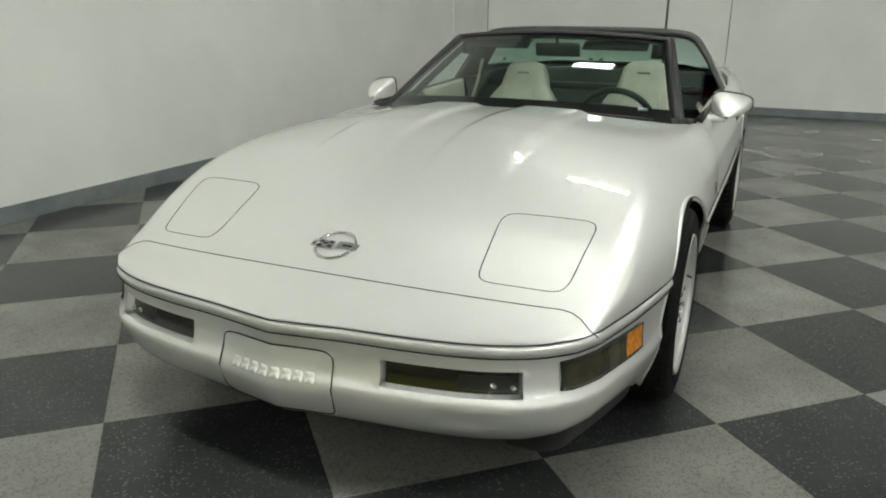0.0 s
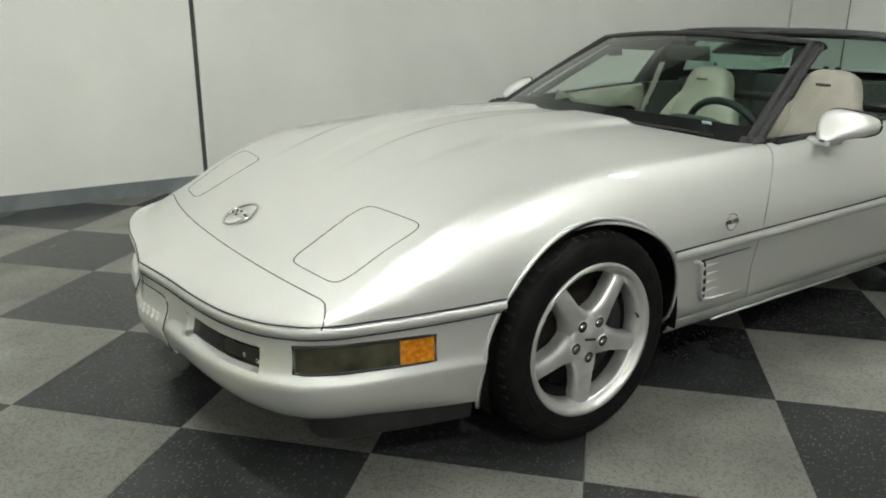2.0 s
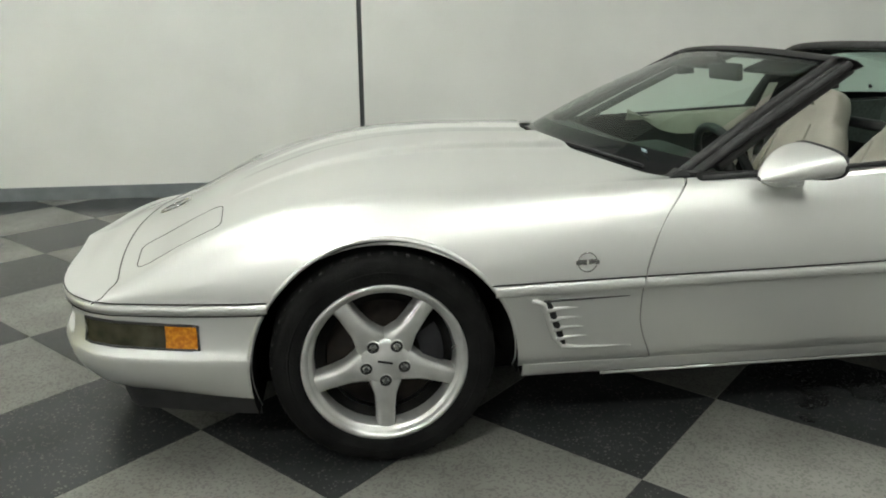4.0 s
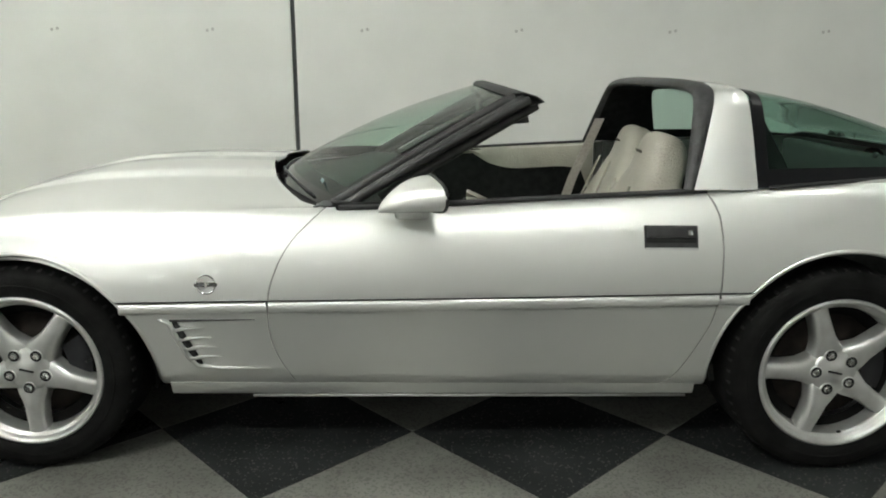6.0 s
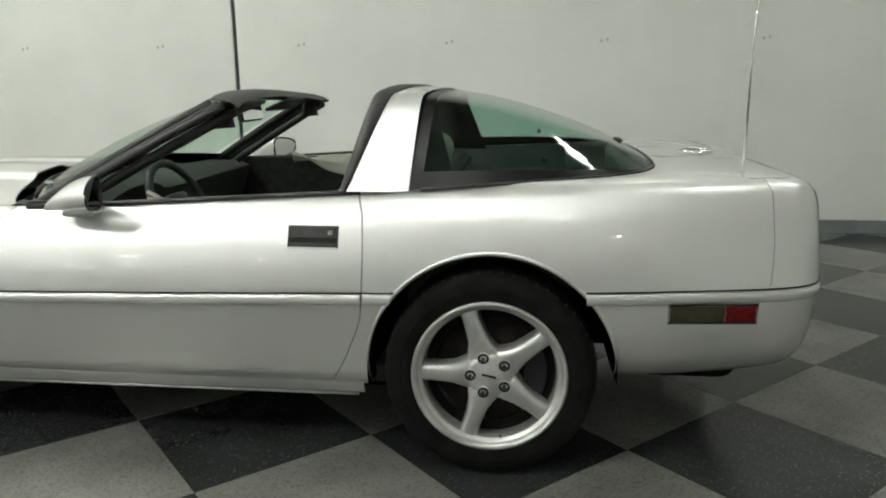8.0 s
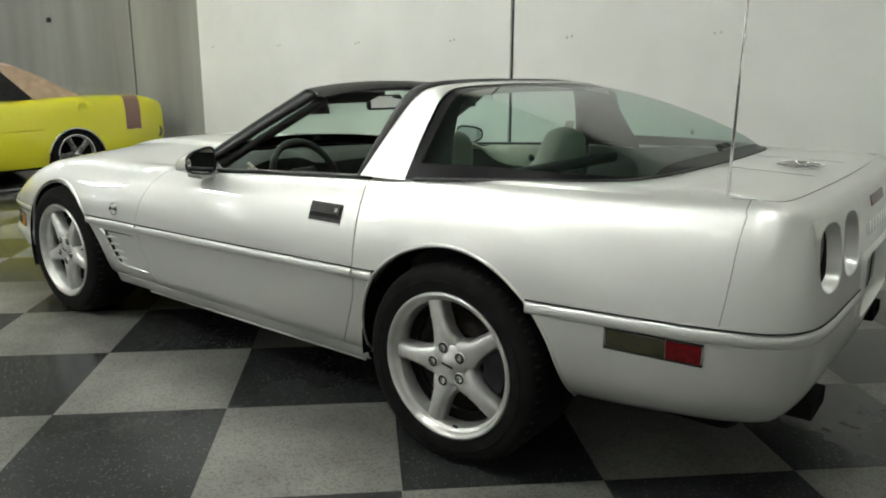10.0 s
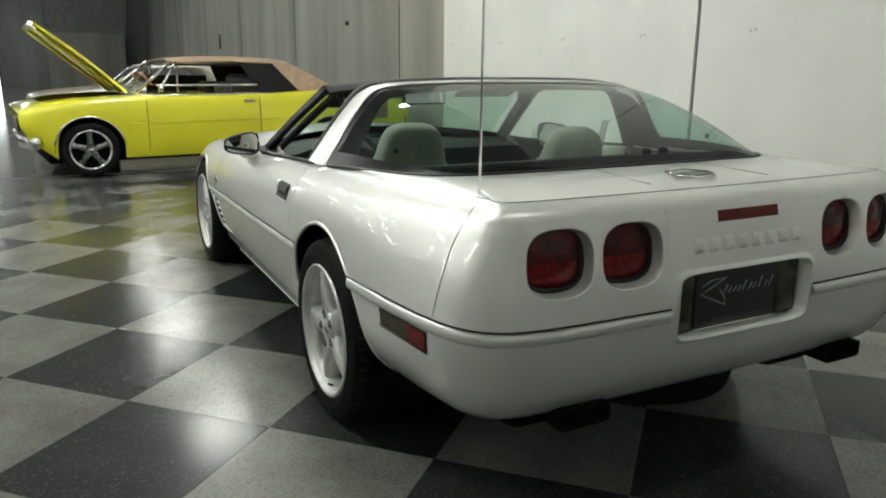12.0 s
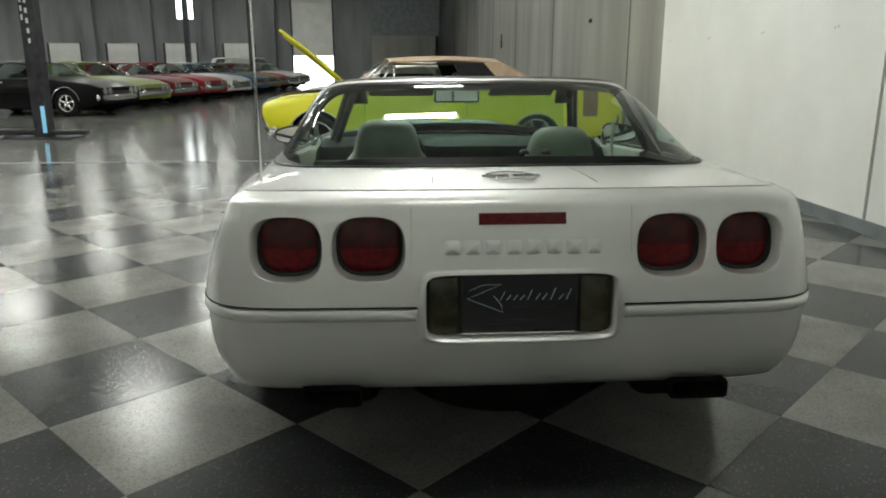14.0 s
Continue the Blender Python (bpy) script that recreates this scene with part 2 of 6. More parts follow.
def spline(keys, x):
    """Smooth monotone-ish curve through (x, value) keys."""
    if x <= keys[0][0]:
        return keys[0][1]
    if x >= keys[-1][0]:
        return keys[-1][1]
    n = len(keys)
    for i in range(n - 1):
        if keys[i][0] <= x <= keys[i + 1][0]:
            break
    def slope(k):
        if k == 0 or k == n - 1:
            a, b = (0, 1) if k == 0 else (n - 2, n - 1)
            return (keys[b][1] - keys[a][1]) / (keys[b][0] - keys[a][0])
        s0 = (keys[k][1] - keys[k - 1][1]) / (keys[k][0] - keys[k - 1][0])
        s1 = (keys[k + 1][1] - keys[k][1]) / (keys[k + 1][0] - keys[k][0])
        return 0 if s0 * s1 <= 0 else 2 * s0 * s1 / (s0 + s1)
    h = keys[i + 1][0] - keys[i][0]
    t = (x - keys[i][0]) / h
    a, b, p, q = keys[i][1], keys[i + 1][1], slope(i) * h, slope(i + 1) * h
    return a + t * (p + t * (-3 * a + 3 * b - 2 * p - q + t * (2 * a - 2 * b + p + q)))


def curve_at(points, t):
    """Catmull-Rom through points, t from 0 to 1 by even steps of the points."""
    n = len(points) - 1
    f = min(max(t, 0), 1) * n
    i = min(int(f), n - 1)
    u = f - i
    p = [Vector(points[min(max(k, 0), n)]) for k in (i - 1, i, i + 1, i + 2)]
    if i == 0:
        p[0] = 2 * p[1] - p[2]
    if i == n - 1:
        p[3] = 2 * p[2] - p[1]
    return 0.5 * (2 * p[1] + (p[2] - p[0]) * u + (2 * p[0] - 5 * p[1] + 4 * p[2] - p[3]) * u * u + (3 * p[1] - p[0] - 3 * p[2] + p[3]) * u ** 3)


def steps(n, a=0.0, b=1.0):
    return [a + (b - a) * i / n for i in range(n + 1)]


def sheet(rows, bm=None, close=False, keep=None):
    """A surface through rows of points."""
    bm = bm or bmesh.new()
    vs = [[bm.verts.new(p) for p in r] for r in rows]
    for i in range(len(vs) - 1):
        m = len(vs[i])
        for j in range(m if close else m - 1):
            if keep and not keep(i, j):
                continue
            q = [vs[i][j], vs[i][(j + 1) % m], vs[i + 1][(j + 1) % m], vs[i + 1][j]]
            if len({tuple(round(c, 6) for c in v.co) for v in q}) > 2:
                bm.faces.new(q)
    return bm


def weld(bm, d=0.0004):
    bmesh.ops.remove_doubles(bm, verts=bm.verts, dist=d)
    return bm


def mirrored(bm):
    """Adds the other half across y = 0."""
    geom = bm.verts[:] + bm.edges[:] + bm.faces[:]
    made = bmesh.ops.duplicate(bm, geom=geom)["geom"]
    for v in made:
        if isinstance(v, bmesh.types.BMVert):
            v.co.y = -v.co.y
    return weld(bm)


def flip_y(bm):
    for v in bm.verts:
        v.co.y = -v.co.y
    return bm


def box_bm(x0, y0, z0, x1, y1, z1, bevel=0.0, seg=2, bm=None):
    own = bmesh.new()
    bmesh.ops.create_cube(own, size=1)
    for v in own.verts:
        v.co = Vector(((x0 + x1) / 2 + v.co.x * (x1 - x0), (y0 + y1) / 2 + v.co.y * (y1 - y0), (z0 + z1) / 2 + v.co.z * (z1 - z0)))
    if bevel:
        bmesh.ops.bevel(own, geom=own.edges[:], offset=bevel, segments=seg, affect="EDGES", profile=0.5)
    return own if bm is None else joined(bm, own)


def joined(bm, other):
    me = bpy.data.meshes.new("tmp")
    other.to_mesh(me)
    other.free()
    bm.from_mesh(me)
    bpy.data.meshes.remove(me)
    return bm


def tube(points, r, sides=8, closed=False, flat=1.0, caps=True):
    """A round bar along points; flat squeezes it along its second axis."""
    bm = bmesh.new()
    pts = [Vector(p) for p in points]
    n = len(pts)
    rows = []
    up = Vector((0, 0, 1))
    for i, p in enumerate(pts):
        a = pts[(i - 1) % n] if closed or i else p
        b = pts[(i + 1) % n] if closed or i < n - 1 else p
        t = (b - a).normalized()
        s = t.cross(up)
        s = s.normalized() if s.length > 1e-3 else Vector((1, 0, 0))
        w = s.cross(t).normalized()
        rr = r[i] if isinstance(r, (list, tuple)) else r
        rows.append([p + s * rr * math.cos(a2) + w * rr * flat * math.sin(a2) for a2 in [2 * math.pi * k / sides for k in range(sides)]])
    if closed:
        rows.append(rows[0])
    sheet(rows, bm, close=True)
    if closed:
        weld(bm)
    elif caps:
        bm.verts.ensure_lookup_table()
        bm.faces.new([bm.verts[k] for k in range(sides)][::-1])
        bm.faces.new([bm.verts[(n - 1) * sides + k] for k in range(sides)])
    return bm


def turned(profile, n=48, axis="y", arc=(0, 360)):
    """A lathe body: profile of (radius, along) about an axis through the origin."""
    rows = []
    full = arc[1] - arc[0] >= 360
    for k in range(n + 1):
        a = radians(arc[0] + (arc[1] - arc[0]) * k / n)
        c, s = math.cos(a), math.sin(a)
        rows.append([{"y": (r * c, y, r * s), "z": (r * c, r * s, y), "x": (y, r * c, r * s)}[axis] for r, y in profile])
    return weld(sheet(rows), 1e-5)


def rounded(cx, cy, w, h, power=4.0, n=40):
    """Points of a rounded rectangle in a plane."""
    out = []
    for k in range(n):
        a = 2 * math.pi * k / n
        c, s = math.cos(a), math.sin(a)
        out.append((cx + w / 2 * math.copysign(abs(c) ** (2 / power), c), cy + h / 2 * math.copysign(abs(s) ** (2 / power), s)))
    return out


# ---- the hall ----
WALL_Y, BACK_X, EDGE_X, FAR_X, OPEN_Y = 3.13, 8.6, -4.456, -41.5, -44.0
floor = lone("floor", box_bm(FAR_X - 0.3, OPEN_Y - 0.3, -0.25, BACK_X + 0.3, WALL_Y + 0.3, -0.004), CONCRETE, "concrete slab of the hall", "floor", kind="structure")
bm = box_bm(FAR_X, OPEN_Y, -0.004, EDGE_X - 0.03, WALL_Y + 0.03, 0.0)
hall_floor = lone("floor_concrete", bm, POLISHED, "polished grey concrete floor of the hall", "floor", kind="structure")
lone("trim", box_bm(EDGE_X - 0.03, OPEN_Y, -0.004, EDGE_X + 0.03, WALL_Y - 0.003, 0.003, 0.001), VINYL, "dark edge strip where the tiles end", "trim", kind="structure")

wall_concrete = lone("wall_north", box_bm(FAR_X, WALL_Y + 0.03, 0, BACK_X + 0.3, WALL_Y + 0.33, CEILING), CONCRETE, "grey cast concrete wall with tall panels", "wall", kind="structure")
for x in (-6.02, -11.7, -17.1, -22.6, -28.1, -33.6):
    lone("trim", box_bm(x - 0.014, WALL_Y + 0.022, 0, x + 0.014, WALL_Y + 0.0305, CEILING), JOINT, "dark joint between concrete panels", "trim", kind="structure")
for x, z0, z1, r in ((-20.1, 1.75, 2.1, 0.03), (-20.1, 2.12, 2.2, 0.05), (-8.3, 1.95, 2.02, 0.035)):
    lone("conduit", box_bm(x - r, WALL_Y - 0.02, z0, x + r, WALL_Y + 0.03, z1, 0.008), DARKSTEEL, "dark metal fitting fixed to the concrete wall", "fitting")

# white boards on the concrete, with open joints between them
lone("trim", box_bm(EDGE_X + 0.02, WALL_Y + 0.026, 0, BACK_X, WALL_Y + 0.0305, CEILING), JOINT, "dark backing behind the board joints", "trim", kind="structure")
JOINTS = [EDGE_X, 0.135, 7.28, BACK_X]
for i, (a, b) in enumerate(zip(JOINTS, JOINTS[1:])):
    lone("wall_board_%d" % (i + 1), box_bm(a + (0.018 if i else 0), WALL_Y, 0.0, b - 0.018, WALL_Y + 0.026, CEILING, 0.003), WHITEWALL, "white painted wall board with a faint roller texture", "wall", kind="structure")
lone("wall_east", box_bm(BACK_X + 0.03, OPEN_Y, 0, BACK_X + 0.3, WALL_Y + 0.03, CEILING), JOINT, "end wall behind white boards", "wall", kind="structure")
for i, (a, b) in enumerate(((WALL_Y, 0.5), (0.5, -4.1), (-4.1, -8.7), (-8.7, -13.3), (-13.3, OPEN_Y))):
    lone("wall_board_%d" % (i + 4), box_bm(BACK_X, b + 0.018, 0.0, BACK_X + 0.03, a - 0.018 if i else a, CEILING, 0.003), WHITEWALL, "white painted wall board with a faint roller texture", "wall", kind="structure")
lone("baseboard", box_bm(EDGE_X, WALL_Y - 0.012, 0, BACK_X - 0.012, WALL_Y, 0.105, 0.003), VINYL, "grey vinyl baseboard along the white wall", "baseboard", kind="structure")
lone("baseboard", box_bm(BACK_X - 0.012, OPEN_Y, 0, BACK_X, WALL_Y - 0.012, 0.105, 0.003), VINYL, "grey vinyl baseboard along the white wall", "baseboard", kind="structure")
lone("wall_south", box_bm(FAR_X, OPEN_Y - 0.3, 0, BACK_X + 0.3, OPEN_Y, CEILING), FARWALL, "grey wall on the far side of the hall", "wall", kind="structure")
lone("ceiling", box_bm(FAR_X - 0.3, OPEN_Y - 0.3, CEILING, BACK_X + 0.3, WALL_Y + 0.33, CEILING + 0.2), CEILPAINT, "pale metal roof deck", "ceiling", kind="structure")

# filled fixing holes in the white boards
plug = None
for k in range(-4, 7):
    for dx in (-0.022, 0.022):
        x = 0.70 + 1.22 * k + dx
        if x < EDGE_X + 0.1 or x > BACK_X - 0.1:
            continue
        z = 1.51 + 0.015 * math.sin(3.1 * k) + dx * 0.2
        if plug is None:
            plug = lone("wall_plug", turned([(0, -0.002), (0.008, -0.003), (0.0125, 0.0)], 12), PLUG, "small filled fixing hole in the white wall", "wall plug", "filled fixing holes", smooth=True)
            plug.matrix_basis = pose(x, WALL_Y - 0.0005, z)
        else:
            copy_thing(plug, pose(x, WALL_Y - 0.0005, z))

# far wall: two wall pieces round the roller doors
DOORS = [(-6.75, -4.25, 5.4, True), (-10.9, -9.0, 2.5, False), (-14.4, -12.45, 2.5, False), (-17.8, -15.9, 2.5, False), (-21.2, -19.3, 2.5, False)]
cuts = sorted([(a, b, z) for a, b, z, _ in DOORS])
y = OPEN_Y
n = 0
for a, b, z in cuts + [(WALL_Y + 0.03, None, None)]:
    n += 1
    lone("wall_west_%d" % n, box_bm(FAR_X - 0.3, y, 0, FAR_X, a, CEILING), FARWALL, "grey-blue painted end wall of the hall", "wall", kind="structure")
    if b is not None:
        lone("wall_west_head_%d" % n, box_bm(FAR_X - 0.3, a, z, FAR_X, b, CEILING), FARWALL, "grey-blue wall over a roller door", "wall", kind="structure")
        y = b
for k, (a, b, z, is_open) in enumerate(DOORS):
    d = thing("door_%d" % (k + 1), pose(FAR_X - 0.12, (a + b) / 2, 0), "half-open pale roller door with daylight under it" if is_open else "closed pale sectional dock door", "door")
    tagged(d, kind="structure")
    low = 1.75 if is_open else 0.0
    rows_n = 6 if is_open else 5
    for r in range(rows_n):
        z0, z1 = low + (z - low) * r / rows_n, low + (z - low) * (r + 1) / rows_n
        part("panel", box_bm(-0.03, -(b - a) / 2, z0 + 0.002, 0.03, (b - a) / 2, z1, 0.006), DOORPAINT, d, smooth=False)
    for s in (-1, 1):
        part("track", box_bm(0.04, s * (b - a) / 2 - 0.05, 0, 0.13, s * (b - a) / 2 + 0.05, z, 0.008), DARKSTEEL, d, smooth=False)
lone("backdrop", box_bm(FAR_X - 1.6, -9.0, -0.2, FAR_X - 1.55, -2.0, 4.0), DAYLIGHT, "bright daylight outside the open door", "backdrop", kind="structure")
# tall narrow windows high in the far wall
for k, yc in enumerate((-13.0, -22.0)):
    w = thing("window_%d" % (k + 1), pose(FAR_X, yc, 0), "tall narrow bright window high in the end wall", "window")
    tagged(w, kind="structure")
    part("pane", box_bm(0.0, -0.5, 3.9, 0.02, 0.5, 5.4), DAYLIGHT, w, smooth=False)
    for s in (-1, 0, 1):
        part("window_frame", box_bm(0.0, s * 0.52 - 0.04, 3.84, 0.05, s * 0.52 + 0.04, 5.46, 0.005), DARKSTEEL, w, smooth=False)
# half wall at the end of the concrete wall, with a slab for the dark recess
lone("partition", box_bm(FAR_X + 0.01, -1.9, 0, FAR_X + 1.2, 1.9, 2.9, 0.01), CONCRETE, "low concrete partition at the end wall", "partition", kind="structure")
# no real hole: the slab's grey stands in for the recess's shade
lone("opening", box_bm(FAR_X + 0.01, -1.9, 2.9, FAR_X + 0.25, 2.2, CEILING - 0.01), VINYL, "solid grey slab standing for the shaded opening over the partition", "opening", kind="structure")
for yc in (-2.2, -8.0, -11.6, -15.2, -18.6):
    lone("pilaster", box_bm(FAR_X + 0.01, yc - 0.3, 0, FAR_X + 0.35, yc + 0.3, CEILING - 0.01, 0.01), FARWALL, "grey-blue pilaster of the end wall", "pilaster", kind="structure")


# ---- ceiling lights: long high-bay fixtures in rows ----
def high_bay(m, glowing):
    t = thing("ceiling_light", m, "white high-bay strip light hanging under the roof", "ceiling light", "high-bay lights")
    bm = sheet([[(x, y, z) for y, z in ((-0.16, 0), (-0.12, 0.07), (0.12, 0.07), (0.16, 0))] for x in (-0.50, 0.50)])
    part("housing", bm, WHITEWALL, t, smooth=False, thick=0.004)
    part("diffuser", box_bm(-0.46, -0.12, -0.062, 0.46, 0.12, 0.012, 0.015), glowing, t, smooth=False)
    for s in (-0.4, 0.4):
        part("cable", tube([(s, 0, 0.07), (s, 0, 0.45)], 0.006, 6), DARKSTEEL, t)
    return t


LIGHT_Z = CEILING - 0.45
kinds = {}
for x in (-37.5, -31.4, -25.4, -19.5, -13.6, -7.8, -1.9, 1.7, 5.0):
    for y in (-40.4, -35.4, -30.4, -25.4, -20.4, -15.4, -10.3, -5.2, -2.7, 0.4):
        if (x < -30 and y > -3) or (y == -2.7) != (x == 1.7):
            continue
        level = 5 if x < -17 else 0 if x < -3 else 6 if y < -6 else 4 if y == -2.7 else (7 if x < 0 else 3) if y < -3 else 1 if x < 0 else 2
        px, py = (3.0, y) if x == 5.0 and y == -5.2 else (4.4, 0.1) if level == 2 and y > 0 else (x, -0.1) if level == 1 and y > 0 else (x, y)
        if level not in kinds:
            kinds[level] = high_bay(pose(px, py, LIGHT_Z, 0, 0, 90), (HALLGLOW, LAMPGLOW, BACKGLOW, AISLEGLOW, SIDEGLOW, FARGLOW, SOUTHGLOW, KEYGLOW)[level])
        else:
            copy_thing(kinds[level], pose(px, py, LIGHT_Z, 0, 0, 90))


# ---- the silver sports car: nose towards -x, wheels on the tiles ----
FAX, RAX, WZ = 0.042, 2.468, 0.322
FARCH, RARCH = (0.048, 0.297, 0.381), (2.470, 0.318, 0.380)
MZ = [(-0.72, 0.500), (-0.27, 0.516), (0.37, 0.545), (1.28, 0.562), (2.08, 0.578), (2.77, 0.593), (3.06, 0.602), (3.3, 0.608)]
MY = [(-0.70, 0.755), (-0.5, 0.812), (-0.27, 0.858), (0.05, 0.882), (0.4, 0.891), (0.8, 0.895), (1.4, 0.899), (2.1, 0.900), (2.5, 0.898), (2.85, 0.890), (3.05, 0.880), (3.2, 0.866)]
ZC = [(-0.99, 0.505), (-0.90, 0.524), (-0.77, 0.560), (-0.66, 0.600), (-0.49, 0.678), (-0.27, 0.765), (-0.10, 0.815), (0.1, 0.845), (0.36, 0.858), (0.62, 0.853), (1.0, 0.83)]
ZK = [(-1.0, 0.44), (-0.82, 0.480), (-0.72, 0.517), (-0.64, 0.554), (-0.48, 0.646), (-0.30, 0.718), (-0.18, 0.748), (0.07, 0.774), (0.39, 0.788), (0.89, 0.797)]
SEAM_F = [(0.25, 0.85), (0.306, 0.825), (0.36, 0.80), (0.427, 0.782), (0.50, 0.778), (0.566, 0.784), (0.65, 0.81), (0.717, 0.848), (0.77, 0.90), (0.812, 0.95)]
SEAM_R = [(0.25, 1.955), (0.308, 1.999), (0.40, 2.045), (0.50, 2.082), (0.60, 2.093), (0.70, 2.095), (0.786, 2.09), (0.867, 2.062)]
BELT_Z = [(0.8, 0.800), (0.95, 0.803), (1.27, 0.814), (1.6, 0.832), (2.07, 0.856), (2.25, 0.866), (2.6, 0.880), (3.0, 0.890), (3.2, 0.896), (3.5, 0.902)]
SIDE_UP = [(0, 0), (0.004, 0.2), (0.017, 0.45), (0.040, 0.68), (0.066, 0.83), (0.096, 0.94), (0.130, 1.0)]
TAIL_UP = [(0, 0), (0.010, 0.2), (0.028, 0.45), (0.054, 0.68), (0.078, 0.83), (0.106, 0.94), (0.145, 1.0)]
REAR_UP = [(0, 0), (0.004, 0.2), (0.012, 0.45), (0.021, 0.68), (0.030, 0.82), (0.050, 0.94), (0.100, 1.0)]

car = thing("sports_car", Matrix.Translation((0, 0.016, 0)) @ Matrix.Diagonal((1, 1.0178, 1, 1)), "silver two-seat sports coupe with its roof panel removed", "car")


def arch_z(x, arch):
    cx, cz, r = arch
    return cz + math.sqrt(max(r * r - (x - cx) ** 2, 0)) if abs(x - cx) < r else 0


def hood_top(x, y):
    z = spline(ZC, x) + (spline(ZK, x) - spline(ZC, x)) * (abs(y) / 0.74) ** 2
    rise = min(max((x + 0.42) / 0.5, 0), 1)
    a = abs(y)
    return z + 0.017 * rise * (1 / (1 + math.exp((a - 0.352) / 0.009)) - 0.8 / (1 + math.exp((a - 0.092) / 0.009)))


NOSE_V = [(0, 1.0), (0.13, 0.942), (0.265, 0.886), (0.477, 0.818), (0.66, 0.722), (0.84, 0.52), (0.92, 0.335), (0.972, 0.18), (1.0, 0.0)]


def bowed(xo, u):
    """How far the nose has swung forward at a share u of its half-width: blunt V at the tip, round further back."""
    k = min(max((-0.42 - xo) / 0.22, 0), 1)
    return spline(NOSE_V, u) * k + (1 - u ** 3.5) * (1 - k)


INNER_Y = [0.44, 0.41, 0.39] + [0.38 - 0.0055 * k for k in range(11)] + [0.305, 0.28, 0.25, 0.22, 0.19, 0.16, 0.135] + [0.12 - 0.0055 * k for k in range(11)] + [0.05, 0.035, 0.02, 0.0]


def hood_row(xo):
    ym, zm = spline(MY, xo), spline(MZ, xo)
    bow = spline([(-0.70, 0.285), (-0.5, 0.190), (-0.25, 0.07), (0.05, 0.0)], xo)
    rr = spline([(-0.7, 0.035), (-0.5, 0.10), (-0.2, 0.15), (0.1, 0.165)], xo)
    top = hood_top(xo - bow * bowed(xo, 1 - rr / ym), ym - rr)
    zs = max(zm, arch_z(xo, FARCH))
    f = min(max((zs - zm) / max(top - zm, 1e-3), 0), 0.98)
    pw = spline([(-0.7, 2.0), (-0.3, 2.05), (0.3, 2.05), (0.62, 2.05)], xo)
    d0 = rr * (1 - (1 - f ** pw) ** (1 / pw))
    lift = min(max((xo + 0.70) / 0.07, 0), 1) ** 0.6
    row = []
    outer = [ym - d0 - (ym - d0 - 0.44) * (k / 34) ** 1.5 for k in range(34)]
    for y in outer + INNER_Y:
        d = ym - y
        x = xo - bow * bowed(xo, y / ym)
        z = hood_top(x, y)
        if d < rr:
            blend = (1 - (1 - d / rr) ** pw) ** (1 / pw)
            g = min(max((xo - 0.30) / 0.30, 0), 1)
            blend += (spline(SIDE_UP, min(d, 0.13)) - blend) * g * g * (3 - 2 * g)
            z = zm + (z - zm) * blend
        z = 0.501 + (z - 0.501) * lift if xo < -0.62 else z
        if xo > 0.45:
            w = min(max((y - 0.66) / 0.12, 0), 1)
            w = w * w * (3 - 2 * w)
            near = min(max((xo - 0.45) / 0.17, 0), 1)
            xe = spline(SEAM_F, z)
            for _ in range(3):
                zs = spline(MZ, xe) - 0.001 + (spline(BELT_Z, xe) - spline(MZ, xe)) * spline(SIDE_UP, max(spline(MY, xe) - y, 0))
                xe = spline(SEAM_F, zs)
            z += (zs - z) * w * near * near * (3 - 2 * near) * min(d / 0.02, 1)
            end = (0.650 + 0.22 * (y / 0.70) ** 2) * (1 - w) + (spline(SEAM_F, z) - 0.002) * w
            x = 0.45 + (xo - 0.45) / 0.17 * (end - 0.45)
        row.append((x, y, z))
    return row


cx, cz, r = FARCH
stations = steps(16, -0.70, cx - r) + [cx - r * math.cos(math.pi * k / 32) for k in range(1, 33)] + steps(8, cx + r, 0.62)[1:]
part("hood", mirrored(sheet([hood_row(x) for x in stations])), SILVER, car, thick=0.006)


def hood_z(x, y):
    """Height of the hood's skin over a plan point."""
    lo, hi = -0.70, 0.40
    for _ in range(26):
        xo = (lo + hi) / 2
        bow = spline([(-0.70, 0.285), (-0.5, 0.190), (-0.25, 0.07), (0.05, 0.0)], xo)
        if xo - bow * bowed(xo, min(abs(y) / spline(MY, xo), 1)) < x:
            lo = xo
        else:
            hi = xo
    row = hood_row(lo)
    for a, b in zip(row, row[1:]):
        if a[1] >= abs(y) >= b[1]:
            return a[2] + (b[2] - a[2]) * (a[1] - abs(y)) / max(a[1] - b[1], 1e-6)
    return row[0][2]


# gaps of the headlight lids and of the nose panel
for s in (-1, 1):
    ring = []
    for a, b in rounded(0.5, 0.5, 1.0, 1.0, 7.0, 64):
        xx = (-0.687 + 0.033 * b) * (1 - a) + (-0.432 + 0.030 * b) * a
        yy = s * ((0.425 - 0.015 * a) * (1 - b) + (0.650 + 0.025 * a) * b)
        ring.append((xx, yy, hood_top(xx, yy) + 0.0006))
    lid = part("headlight_lid", tube(ring, 0.0017, 6, closed=True, flat=0.5), DARKGAP, car, "closed pop-up headlight lid outline")
line = []
for k in range(61):
    y = -0.76 + 1.52 * k / 60
    x = -0.775 + 0.075 * (abs(y) / 0.67) ** 2 if abs(y) < 0.67 else -0.70 - 0.05 * ((abs(y) - 0.67) / 0.09) ** 1.5
    line.append((x, y, hood_z(x, y) + 0.0008))
part("hood_gap", tube(line, 0.0021, 6, flat=0.5), DARKGAP, car)


